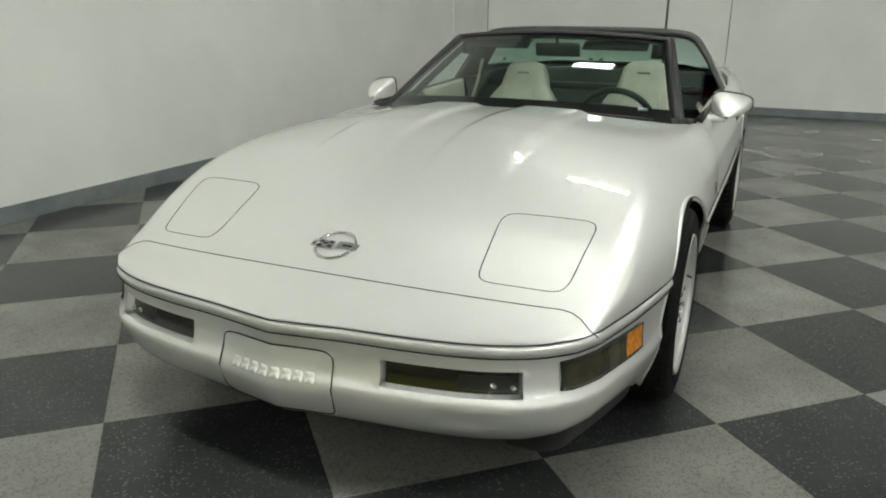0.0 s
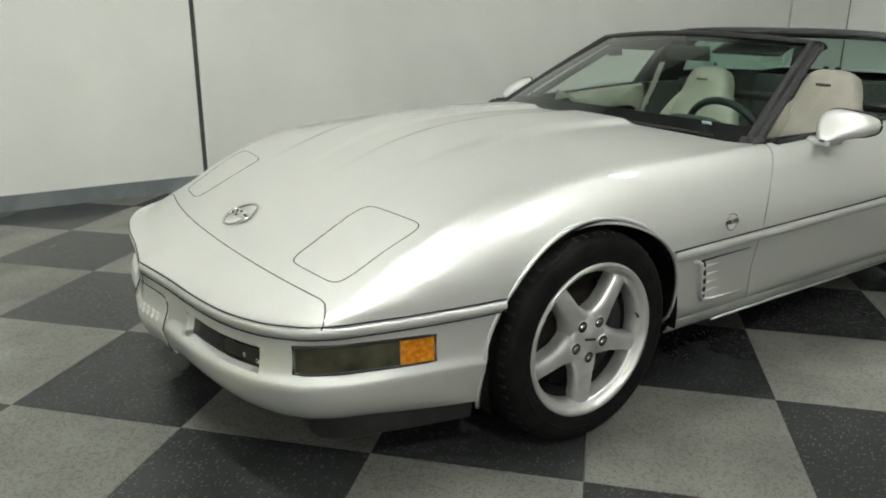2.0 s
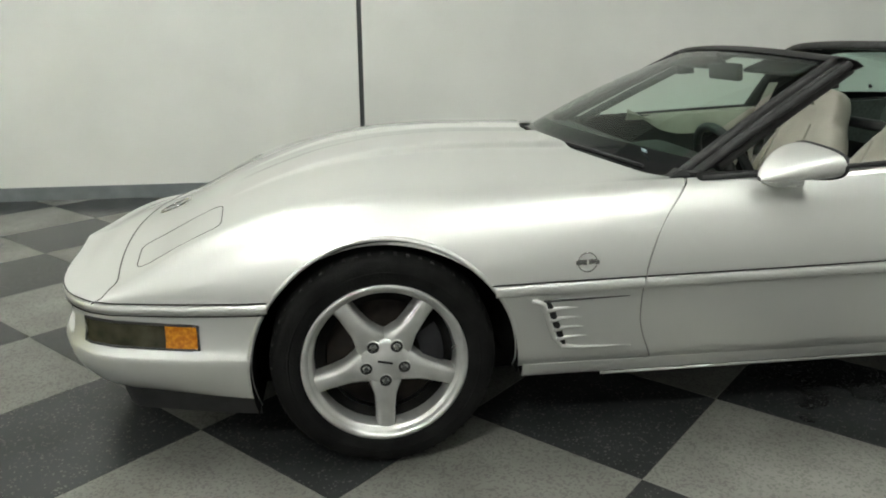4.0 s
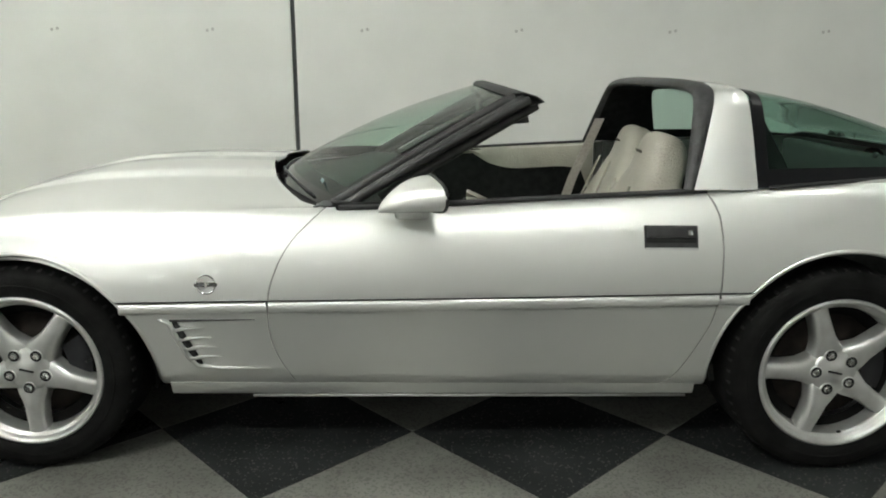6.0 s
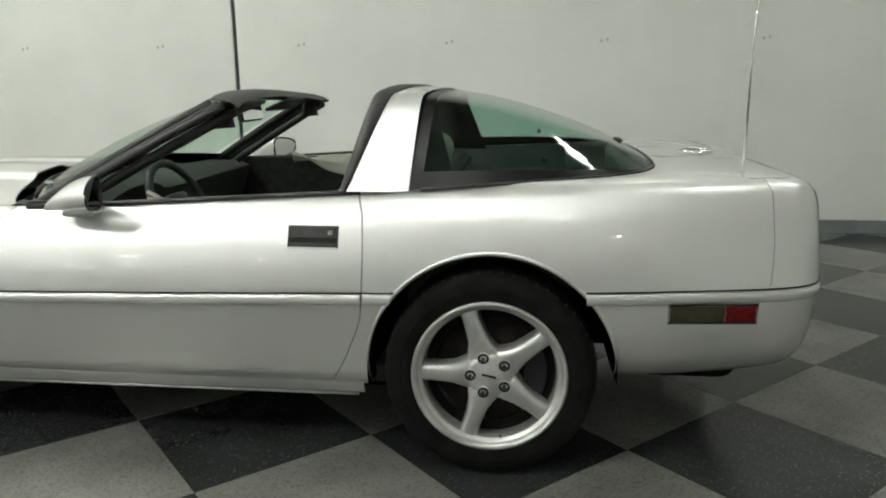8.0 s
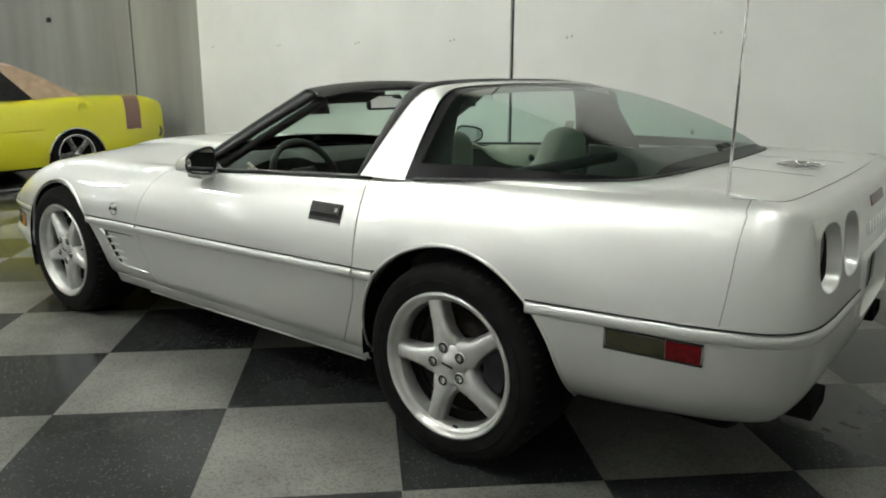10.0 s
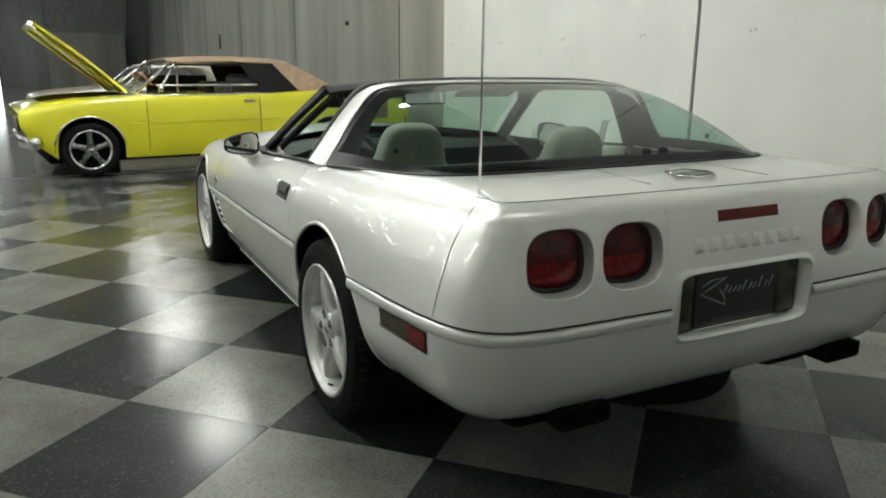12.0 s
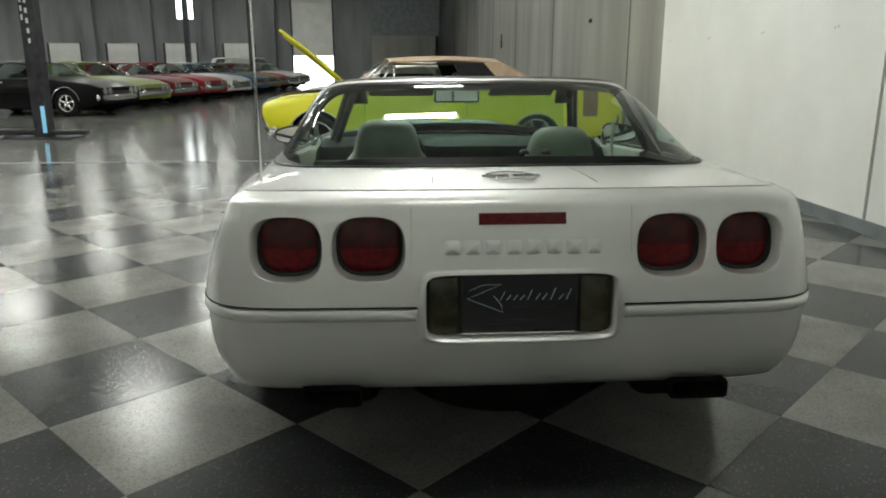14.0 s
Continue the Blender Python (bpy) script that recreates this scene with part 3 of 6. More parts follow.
# round emblems
def emblem(name, m, size, parent):
    bm = tube([m @ Vector((size * math.cos(a), size * math.sin(a), 0.003)) for a in [2 * math.pi * k / 28 for k in range(28)]], size * 0.085, 6, closed=True)
    e = part(name, bm, CHROME, parent, "chrome ring badge with two small crossed flags")
    cloth = lambda side, u, v: m @ Vector((side * size * (0.10 + 1.14 * u), size * (0.05 * math.sin(u * 4) + side * 0.02 + (v - 0.5) * (0.54 - 0.11 * u)), 0.005))
    for side in (-1, 1):
        part("flag", sheet([[cloth(side, u, v) for v in steps(3)] for u in steps(6)]), CHROME, e, smooth=False, thick=0.002)
    lift = m.to_3x3() @ Vector((0, 0, 0.0008))
    for k in range(4):
        for j in range(3):
            if (k + j) % 2 == 0:
                part("flag_check", sheet([[cloth(-1, u, v) + lift for v in ((j + 0.08) / 3, (j + 0.92) / 3)] for u in ((k + 0.05) / 4, (k + 0.95) / 4)]), DARKSTEEL, e, smooth=False)
    part("flag_bar", sheet([[cloth(1, u, v) + lift for v in (0.38, 0.62)] for u in steps(3, 0.25, 0.8)]), DARKSTEEL, e, smooth=False)
    return e


slope = math.degrees(math.atan2(0.678 - 0.56, 0.28))
emblem("hood_badge", pose(-0.665, 0, hood_top(-0.665, 0) + 0.002, 0, -slope, 0) @ pose(0, 0, 0, 0, 0, -90), 0.058, car)


# ---- perimeter of the nose, below the moulding ----
def nose_plan():
    pts = [(x, spline(MY, x)) for x in steps(14, -0.25, -0.70)]
    for k in range(1, 41):
        y = 0.755 * (1 - (k / 40) ** 0.8)
        pts.append((-0.70 - 0.285 * spline(NOSE_V, y / 0.755), y))
    return pts[::-1]


def tail_plan():
    pts = [(x, spline(MY, x)) for x in steps(60, 1.95, 3.2)]
    keys = [(3.2, 0.866, 0), (3.305, 0.846, 0), (3.383, 0.804, 0), (3.429, 0.738, 0), (3.450, 0.635, 0), (3.459, 0.41, 0), (3.4645, 0.2, 0), (3.4665, 0, 0)]
    return pts + [tuple(curve_at(keys, k / 42)[:2]) for k in range(1, 43)]


class Run:
    """A plan line with its length, point and outward normal at a distance."""

    def __init__(self, pts):
        self.p = [Vector((*q, 0)) for q in pts]
        self.s = [0.0]
        for a, b in zip(self.p, self.p[1:]):
            self.s.append(self.s[-1] + (b - a).length)
        self.length = self.s[-1]

    def at(self, s):
        s = min(max(s, 0), self.length)
        lo, hi = 0, len(self.s) - 2
        while lo < hi:
            mid = (lo + hi + 1) // 2
            if self.s[mid] <= s:
                lo = mid
            else:
                hi = mid - 1
        i = lo
        u = (s - self.s[i]) / max(self.s[i + 1] - self.s[i], 1e-9)
        p = self.p[i].lerp(self.p[i + 1], u)
        a, b = self.p[max(i - 1, 0)], self.p[min(i + 2, len(self.p) - 1)]
        if i == 0 and abs(self.p[0].y) < 1e-6:
            a = Vector((self.p[1].x, -self.p[1].y, 0))
        if i == len(self.p) - 2 and abs(self.p[-1].y) < 1e-6:
            b = Vector((self.p[-2].x, -self.p[-2].y, 0))
        t = (b - a).normalized()
        n = Vector((t.y, -t.x, 0))
        return p, n if n.y > 0 or (abs(n.y) < 0.2 and (p.x < 0) == (n.x < 0)) else -n

    def where(self, axis, value):
        for i, (a, b) in enumerate(zip(self.p, self.p[1:])):
            if (a[axis] - value) * (b[axis] - value) <= 0 and a[axis] != b[axis]:
                return self.s[i] + (self.s[i + 1] - self.s[i]) * (value - a[axis]) / (b[axis] - a[axis])
        return 0.0


NOSE, TAIL_RUN = Run(nose_plan()), Run(tail_plan())
FRONT_LOW = [(0.17, -0.13), (0.20, -0.085), (0.225, -0.045), (0.25, -0.020), (0.285, 0.002), (0.32, 0.013), (0.342, 0.016), (0.362, 0.004), (0.40, -0.006), (0.44, -0.008), (0.47, -0.003)]
SIDE_LOW = [(0.16, -0.050), (0.21, -0.034), (0.255, -0.020), (0.30, -0.007), (0.345, 0.003), (0.37, -0.004), (0.40, -0.005), (0.47, -0.003)]


def nose_point(s, z, e=0.0):
    p, n = NOSE.at(s)
    k = min(max((NOSE.length - s) / 0.45, 0), 1)
    k = k * k * (3 - 2 * k)
    off = spline(FRONT_LOW, z) * k + spline(SIDE_LOW, z) * (1 - k)
    q = p + n * (off + e)
    return (q.x, max(q.y, 0), z)


def nose_end(z):
    cx, cz, r = FARCH
    return NOSE.where(0, max(min(cx - math.sqrt(max(r * r - (z - cz) ** 2, 0.001)), -0.26), -0.34))


FOG = (NOSE.where(1, 0.285), NOSE.where(1, 0.618), 0.360, 0.426)
cols = sorted(steps(40, 0, NOSE.length) + [FOG[0], FOG[1]])
levels = [0.466, 0.45, 0.438, 0.426, 0.41, 0.39, 0.375, 0.360, 0.35, 0.34, 0.325, 0.305, 0.285, 0.265, 0.25, 0.238, 0.228, 0.219, 0.212]


def nose_s(c, z):
    return c if c < NOSE.length - 0.25 else NOSE.length - 0.25 + (c - NOSE.length + 0.25) / 0.25 * (nose_end(z) - NOSE.length + 0.25)


rows = [[nose_point(nose_s(c, z), z if i else spline(MZ, NOSE.at(c)[0].x) - 0.006) for c in cols] for i, z in enumerate(levels)]
bm = sheet(rows, keep=lambda i, j: not (FOG[0] <= (cols[j] + cols[j + 1]) / 2 <= FOG[1] and FOG[2] <= (levels[i] + levels[i + 1]) / 2 <= FOG[3]))
edge = [(c, FOG[3]) for c in steps(10, FOG[0], FOG[1])] + [(FOG[1], z) for z in steps(4, FOG[3], FOG[2])[1:]] + [(c, FOG[2]) for c in steps(10, FOG[1], FOG[0])[1:]] + [(FOG[0], z) for z in steps(4, FOG[2], FOG[3])[1:]]
sheet([[nose_point(c, z) for c, z in edge], [nose_point(c + (0.01 if c < (FOG[0] + FOG[1]) / 2 else -0.006), z + (0.004 if z < 0.37 else -0.003), -0.035) for c, z in edge]], bm)
bumper = part("front_bumper", mirrored(bm), SILVER, car)
for s in (1, -1):
    def fog_sheet(e, c0, c1, z0, z1):
        b = sheet([[nose_point(c, z, e) for c in steps(10, c0, c1)] for z in steps(3, z0, z1)])
        return b if s > 0 else flip_y(b)
    lamp = part("fog_lamp", fog_sheet(-0.020, FOG[0] + 0.008, FOG[1] - 0.005, FOG[2] + 0.003, FOG[3] - 0.003), SMOKE, bumper, "smoked front fog lamp lens", thick=0.006)
    mid = FOG[0] + 0.55 * (FOG[1] - FOG[0])
    part("reflector", fog_sheet(-0.0185, mid, FOG[1] - 0.02, FOG[2] + 0.012, FOG[3] - 0.02), material("dark_reflector", (0.045, 0.045, 0.043), 0.3, 0.6), lamp, thick=0.003)
    # two chrome domes on the lens put bright glints there
    for f, z in ((0.80, 0.384), (0.94, 0.379)):
        b = bmesh.new()
        bmesh.ops.create_uvsphere(b, u_segments=14, v_segments=8, radius=0.009, matrix=Matrix.Translation(nose_point(FOG[0] + f * (FOG[1] - FOG[0]), z, -0.017)) @ Matrix.Diagonal((0.5, 1, 0.8, 1)))
        part("bulb", b if s > 0 else flip_y(b), CHROME, lamp, "small chrome dome standing for a glint on the lens")
    def marker(c0, c1, z0, z1, e):
        b = sheet([[nose_point(c, z0 + (z1 - z0) * v, e) for c in steps(8, c0, c1)] for v in steps(3)])
        return b if s > 0 else flip_y(b)
    ca, cb, cc = NOSE.where(0, -0.795), NOSE.where(0, -0.557), NOSE.where(0, -0.470)
    ml = part("side_marker", marker(ca, cb, 0.377, 0.439, 0.004), OLIVE, bumper, "smoked clear cornering lamp", thick=0.006)
    part("amber_lens", marker(cb, cc, 0.377, 0.439, 0.0045), AMBER, ml, "amber turn signal lens", thick=0.006)
    b = tube([nose_point(c, z, 0.002) for c, z in [(c, 0.373) for c in steps(14, ca - 0.004, cc + 0.004)] + [(c, 0.443) for c in steps(14, cc + 0.004, ca - 0.004)]], 0.004, 6, closed=True)
    part("lamp_surround", b if s > 0 else flip_y(b), BLACK, ml)
# number plate cover with eight raised bars
def nose_y(y, z, e):
    q = nose_point(abs(y), z, e)
    return (q[0], math.copysign(q[1], y), q[2])


cover = sheet([[nose_y(y, z, 0.006) for y in steps(14, -0.166, 0.166)] for z in steps(8, 0.250, 0.428)])
plate_cover = part("plate_cover", cover, SILVER, bumper, "silver filler panel over the plate recess", thick=0.006)


ring = [nose_y(a, b, 0.0055) for a, b in rounded(0, 0.339, 0.338, 0.184, 9.0, 64)]
part("plate_gap", tube(ring, 0.002, 6, closed=True), SEAM, plate_cover)
for k in range(8):
    y0 = -0.122 + k * 0.0315
    ring = rounded(y0 + 0.012, 0.360, 0.025, 0.028, 5.0, 28)
    core = [(y0 + 0.012 + (y - y0 - 0.012) * 0.84, 0.360 + (z - 0.360) * 0.84) for y, z in ring]
    b = sheet([[nose_y(y, z, 0.0055) for y, z in ring], [nose_y(y, z, 0.0076) for y, z in core], [nose_y(y0 + 0.012, 0.360, 0.0076)] * 28], close=True)
    part("raised_bar", b, SILVER, plate_cover)
# dark air dam under the nose
tuck = lambda c: 0.13 * (1 - min(max((c - 0.55) / 0.25, 0), 1))
rows = [[nose_point(c, 0.24, -0.025 - 0.03 * v - tuck(c))[:2] + (0.235 - 0.095 * v,) for c in steps(30, 0.0, nose_end(0.2) - 0.01)] for v in (0, 0.5, 1)]
part("air_dam", mirrored(sheet(rows)), BLACK, car, "black air dam under the nose", thick=0.006)


# ---- moulding line ----
def strip(points_normals, name, parent, h=0.034, out=0.009, flip=False):
    rows = []
    for p, n, zt in points_normals:
        row = []
        for k in range(9):
            a = math.pi * k / 8
            row.append((p.x + n.x * (out * math.sin(a) - 0.003), p.y + n.y * (out * math.sin(a) - 0.003), zt - h / 2 + h / 2 * math.cos(a) - 0.005))
        rows.append(row)
    b = sheet(rows)
    return part(name, flip_y(b) if flip else b, SILVER, parent)


def gap_line(points, name, parent, r=0.0025, flip=False):
    b = tube(points, r, 6)
    return part(name, flip_y(b) if flip else b, SOFTGAP if name == "door_gap" else SEAM, parent)


def side_normal(x):
    return Vector((-(spline(MY, x + 0.01) - spline(MY, x - 0.01)) / 0.02, 1, 0)).normalized()


def run_strip(xs):
    return [(Vector((x, spline(MY, x), 0)), side_normal(x), spline(MZ, x)) for x in xs]


nose_pts = []
for c in steps(60, 0, NOSE.where(0, -0.272)):
    p, n = NOSE.at(c)
    nose_pts.append((p, n, spline(MZ, p.x)))
both = [(Vector((p.x, -p.y, 0)), Vector((n.x, -n.y, 0)), z) for p, n, z in nose_pts[:0:-1]] + nose_pts
strip(both, "nose_moulding", bumper, h=0.028)
gap_line([(p.x + n.x * 0.002, p.y + n.y * 0.002, z - 0.002) for p, n, z in both], "hood_edge_gap", bumper, 0.0016)
gap_line([(p.x + n.x * 0.002, p.y + n.y * 0.002, z - 0.036) for p, n, z in both], "moulding_gap", bumper, 0.002)


# ---- sides ----
def side_up(x, v):
    """Side above the moulding: v from 0 at the moulding to 1 at the belt."""
    n = len(SIDE_UP) - 1
    o = curve_at([(a, b, 0) for a, b in SIDE_UP], v)
    zm, zt = spline(MZ, x), spline(BELT_Z, x)
    return (x, spline(MY, x) - o.x, zm + (zt - zm) * o.y)


LOW = [(0.0, 0.088), (0.05, 0.071), (0.12, 0.059), (0.3, 0.043), (0.6, 0.024), (1.0, 0.003)]


def side_low(x, v, zb=0.256):
    """Side under the moulding: v from 0 at the sill to 1 at the moulding."""
    zt = spline(MZ, x) - 0.02
    return (x, spline(MY, x) - spline(LOW, v), zb + (zt - zb) * v)


def bent(fn, f, v, lo, hi):
    """A point of a side panel whose ends follow two seams."""
    a, b = lo(fn(1.4, v)[2]), hi(fn(1.4, v)[2])
    for _ in range(4):
        a, b = lo(fn(a, v)[2]), hi(fn(b, v)[2])
    return fn(a + (b - a) * f, v)


seam_f = lambda z: spline(SEAM_F, z) + 0.0025
seam_r = lambda z: spline(SEAM_R, z) - 0.0025
for s in (-1, 1):
    fl = (lambda b: b) if s > 0 else flip_y
    bm = sheet([[bent(side_low, f, v, seam_f, seam_r) for f in steps(40)] for v in steps(12)] + [[bent(side_up, f, v, seam_f, seam_r) for f in steps(40)] for v in steps(18, 0.0, 1.0)])
    door = part("door", fl(bm), SILVER, car, "silver door with a black recessed handle", thick=0.004)
    strip(run_strip(steps(30, spline(SEAM_F, 0.54) + 0.004, spline(SEAM_R, 0.56) - 0.004)), "door_moulding", door, flip=s < 0)
    gap_line([(x, spline(MY, x) + 0.001, spline(MZ, x) - 0.002) for x in steps(20, 0.785, 2.09)], "moulding_gap", door, 0.0022, s < 0)
    # lower fender between wheel and door
    cx, cz, r = FARCH
    arch_x = lambda z: cx + math.sqrt(max(r * r - (z - cz) ** 2, 0.0001))
    bm = sheet([[bent(side_low, f, v, arch_x, lambda z: spline(SEAM_F, z) - 0.0025) for f in steps(20)] for v in steps(12)])
    fender = part("front_fender", fl(bm), SILVER, car, "lower fender panel with four slotted vents", thick=0.004)
    strip(run_strip(steps(12, arch_x(0.53), 0.776)), "fender_moulding", fender, flip=s < 0)
    gap_line([(x, spline(MY, x) + 0.001, spline(MZ, x) - 0.002) for x in steps(10, arch_x(0.545), 0.78)], "moulding_gap", fender, 0.0022, s < 0)
    yv = lambda x, z: spline(MY, x) - spline(LOW, (z - 0.262) / 0.27)
    scoop = [(0.475, 0.487), (0.495, 0.478), (0.512, 0.43), (0.535, 0.37), (0.56, 0.335)]
    # black tube on the closed panel stands in for the slot's shade
    part("vent_slot", fl(tube([(x + 0.012, yv(x, z) - 0.002, z) for x, z in ((0.490, 0.484), (0.500, 0.460), (0.513, 0.425), (0.528, 0.390), (0.543, 0.355), (0.552, 0.340))], [0.008, 0.012, 0.0125, 0.012, 0.011, 0.007], 10)), SEAM, fender)
    part("vent_lip", fl(tube([(x - 0.006, yv(x, z) + 0.004, z) for x, z in [(0.462, 0.49)] + scoop + [(0.62, 0.326), (0.775, 0.324)]], [0.004, 0.008, 0.009, 0.009, 0.009, 0.008, 0.006, 0.002], 8)), SILVER, fender)
    # the crease's shade drawn as a thin dark tube on the silver panel
    part("vent_crease", fl(tube([(x, yv(x, z) + 0.0012, z) for x, z in ((0.49, 0.487), (0.6, 0.4895), (0.74, 0.492))], [0.004, 0.003, 0.001], 6)), GREYSEAL, fender)
    for z in (0.462, 0.430, 0.398, 0.366):
        x0 = 0.505 + (0.47 - z) * 0.42
        part("vent_fin", fl(tube([(x0 - 0.012, yv(x0, z) + 0.004, z - 0.004), (x0 + 0.03, yv(x0, z) + 0.003, z), (x0 + 0.085, yv(x0, z) + 0.0005, z + 0.001)], [0.0085, 0.0055, 0.001], 8)), SILVER, fender)
    m = pose(0.607, spline(MY, 0.607) + 0.001, 0.60, 90, 0, 180 if s > 0 else 0)
    if s < 0:
        m = pose(0.607, -(spline(MY, 0.607) - 0.0035), 0.60, 86.5, 0, 0)
    emblem("fender_badge", m, 0.027, fender)
    # sill
    sill = sheet([[(x, 0.818 - 0.010 * k, z) for x in steps(20, 0.452, 2.07)] for k, z in enumerate((0.264, 0.228, 0.219))])
    part("sill", fl(sill), SILVER, car, "silver sill strip under the door", thick=0.006)
    part("sill_lip", fl(tube([(x, 0.800, 0.214) for x in (0.7, 1.4, 2.05)], 0.0045, 6)), WHEEL, car)
    # handle
    def door_y(x, z):
        v = 0.0
        while side_up(x, v)[2] < z and v < 1:
            v += 0.005
        return side_up(x, v)[1]
    def on_door(x0, x1, z0, z1, e):
        return fl(sheet([[(x, door_y(x, z) + e, z) for x in steps(6, x0, x1)] for z in steps(5, z0, z1)]))
    h = part("handle_pocket", on_door(1.868, 2.022, 0.706, 0.769, 0.002), GREYSEAL, door, "dark recessed door handle", thick=0.004)
    part("handle", on_door(1.874, 2.016, 0.738, 0.764, 0.008), BLACK, h, thick=0.006)
    part("handle_shadow", on_door(1.874, 2.016, 0.722, 0.737, 0.003), SEAM, h, thick=0.002)
    part("handle_lip", on_door(1.870, 2.020, 0.703, 0.709, 0.0035), WHEEL, h, thick=0.003)
    part("lock", on_door(1.992, 2.006, 0.745, 0.758, 0.0095), CHROME, h, thick=0.002)
    # mirror
    rows = []
    for k in range(15):
        u = (k / 14) ** 1.2
        grow = math.sin(min(u * 1.02, 1) * math.pi / 2) ** 0.75
        w, hgt = 0.010 + 0.074 * grow, 0.014 + 0.104 * grow
        mid_y = 0.868 + 0.010 * u
        ring = []
        for j in range(28):
            a = 2 * math.pi * j / 28
            cc, sn = math.cos(a), math.sin(a)
            c1, s1 = math.copysign(abs(cc) ** 0.62, cc), math.copysign(abs(sn) ** 0.62, sn)
            ring.append((1.105 + 0.165 * u + 0.030 * c1 * u, mid_y + w * c1, 0.800 + 0.008 * (1 - u) + 0.012 * (c1 + 1) * u + hgt * (s1 + 1) / 2 * (1 - 0.21 * (c1 + 1))))
        rows.append(ring)
    b = sheet(rows, close=True)
    mir = part("wing_mirror", fl(b), SILVER, door, "silver wing mirror housing")
    part("mirror_glass", fl(sheet([[Vector(q) * 1.0 for q in rows[-1]], [Vector(rows[-1][0]).lerp(Vector(rows[-1][14]), 0.5)] * 28], close=True)), MIRROR, mir, smooth=False)
    part("mirror_rim", fl(tube(rows[-1], 0.005, 6, closed=True)), BLACK, mir)
    part("mirror_foot", fl(box_bm(1.15, 0.77, 0.786, 1.25, 0.87, 0.815, 0.012)), SILVER, mir)
    part("belt_seal", fl(tube([(x, 0.777, spline(BELT_Z, x) + 0.002) for x in steps(12, 0.98, 2.07)], 0.012, 8, flat=0.7)), BLACK, door, "black rubber strip along the window edge")
    # corner piece where hood, door and pillar meet
    part("cowl_corner", fl(sheet([[(0.893, 0.748, 0.799), (0.905, 0.738, 0.803), (0.915, 0.728, 0.800)], [(0.925, 0.752, 0.807), (0.930, 0.738, 0.820), (0.935, 0.722, 0.812)], [(0.958, 0.757, 0.804), (0.957, 0.740, 0.817), (0.956, 0.724, 0.810)]])), BLACK, door, thick=0.004)
    # seam lines round the door
    for seam in (SEAM_F, SEAM_R):
        pts = []
        for z in steps(26, 0.265, 0.80 if seam is SEAM_F else 0.852):
            x = spline(seam, z)
            zm = spline(MZ, x)
            if z > zm:
                v = 0.0
                while side_up(x, v)[2] < z and v < 1:
                    v += 0.01
                y = side_up(x, v)[1]
            else:
                y = side_low(x, (z - 0.262) / (zm - 0.02 - 0.262))[1]
            pts.append((x, y - 0.003, z))
        gap_line(pts, "door_gap", door, 0.0032, s < 0)


# ---- rear quarters and tail as one skin ----
def tail_off(s, v):
    x = TAIL_RUN.at(s)[0].x
    k = min(max((x - 3.30) / 0.14, 0), 1)
    g = min(max((x - 2.75) / 0.45, 0), 1)
    a, b = curve_at([(*q, 0) for q in SIDE_UP], v), curve_at([(*q, 0) for q in REAR_UP], v)
    return a.lerp(curve_at([(*q, 0) for q in TAIL_UP], v), g * g * (3 - 2 * g)).lerp(b, k * k * (3 - 2 * k))


def tail_up(s, v, e=0.0):
    p, n = TAIL_RUN.at(s)
    o = tail_off(s, v)
    zm, zt = spline(MZ, p.x), spline(BELT_Z, p.x)
    q = p + n * (e - o.x)
    return (q.x, max(q.y, 0), zm + (zt - zm) * o.y)


def v_of(s, z):
    lo, hi = 0.0, 1.0
    for _ in range(22):
        mid = (lo + hi) / 2
        if tail_up(s, mid)[2] < z:
            lo = mid
        else:
            hi = mid
    return lo


def tail_yz(y, z, e=0.0):
    """A point of the rear face by its half-width and height."""
    s = TAIL_RUN.where(1, max(abs(y), 1e-4))
    p, n = TAIL_RUN.at(s)
    if z >= spline(MZ, p.x):
        q = tail_up(s, v_of(s, z), e)
    else:
        q = tail_low(s, z, e)
    return (q[0], math.copysign(abs(y), y) if e == 0 else math.copysign(q[1], y), z)


def tail_low(s, z, e=0.0):
    p, n = TAIL_RUN.at(s)
    zt = spline(MZ, p.x) - 0.02
    f = (zt - z) / 0.24
    off = -0.003 - 0.010 * f - 0.055 * max(f, 0) ** 4
    q = p + n * (off + e)
    return (q.x, max(q.y, 0), z)


S_CORNER = TAIL_RUN.where(1, 0.715)
cx, cz, r = RARCH
cols = [TAIL_RUN.where(0, 2.02)] + [TAIL_RUN.where(0, cx - r * math.cos(math.pi * k / 36)) for k in range(37)] + steps(14, TAIL_RUN.where(0, cx + r + 0.01), TAIL_RUN.where(0, 3.18)) + steps(12, TAIL_RUN.where(0, 3.19), S_CORNER)
cols += [TAIL_RUN.where(1, y) for y in (0.66, 0.60, 0.55, 0.4975, 0.45, 0.40, 0.35, 0.285, 0.2805, 0.24, 0.18, 0.12, 0.06)] + [TAIL_RUN.length]
Z_TOP, Z_BOT = 0.864, 0.674
S_REF = TAIL_RUN.where(1, 0.4)
vs = sorted([k / 24 for k in range(25)] + [v_of(S_REF, Z_TOP), v_of(S_REF, Z_BOT), v_of(S_REF, 0.705)])
rows = []
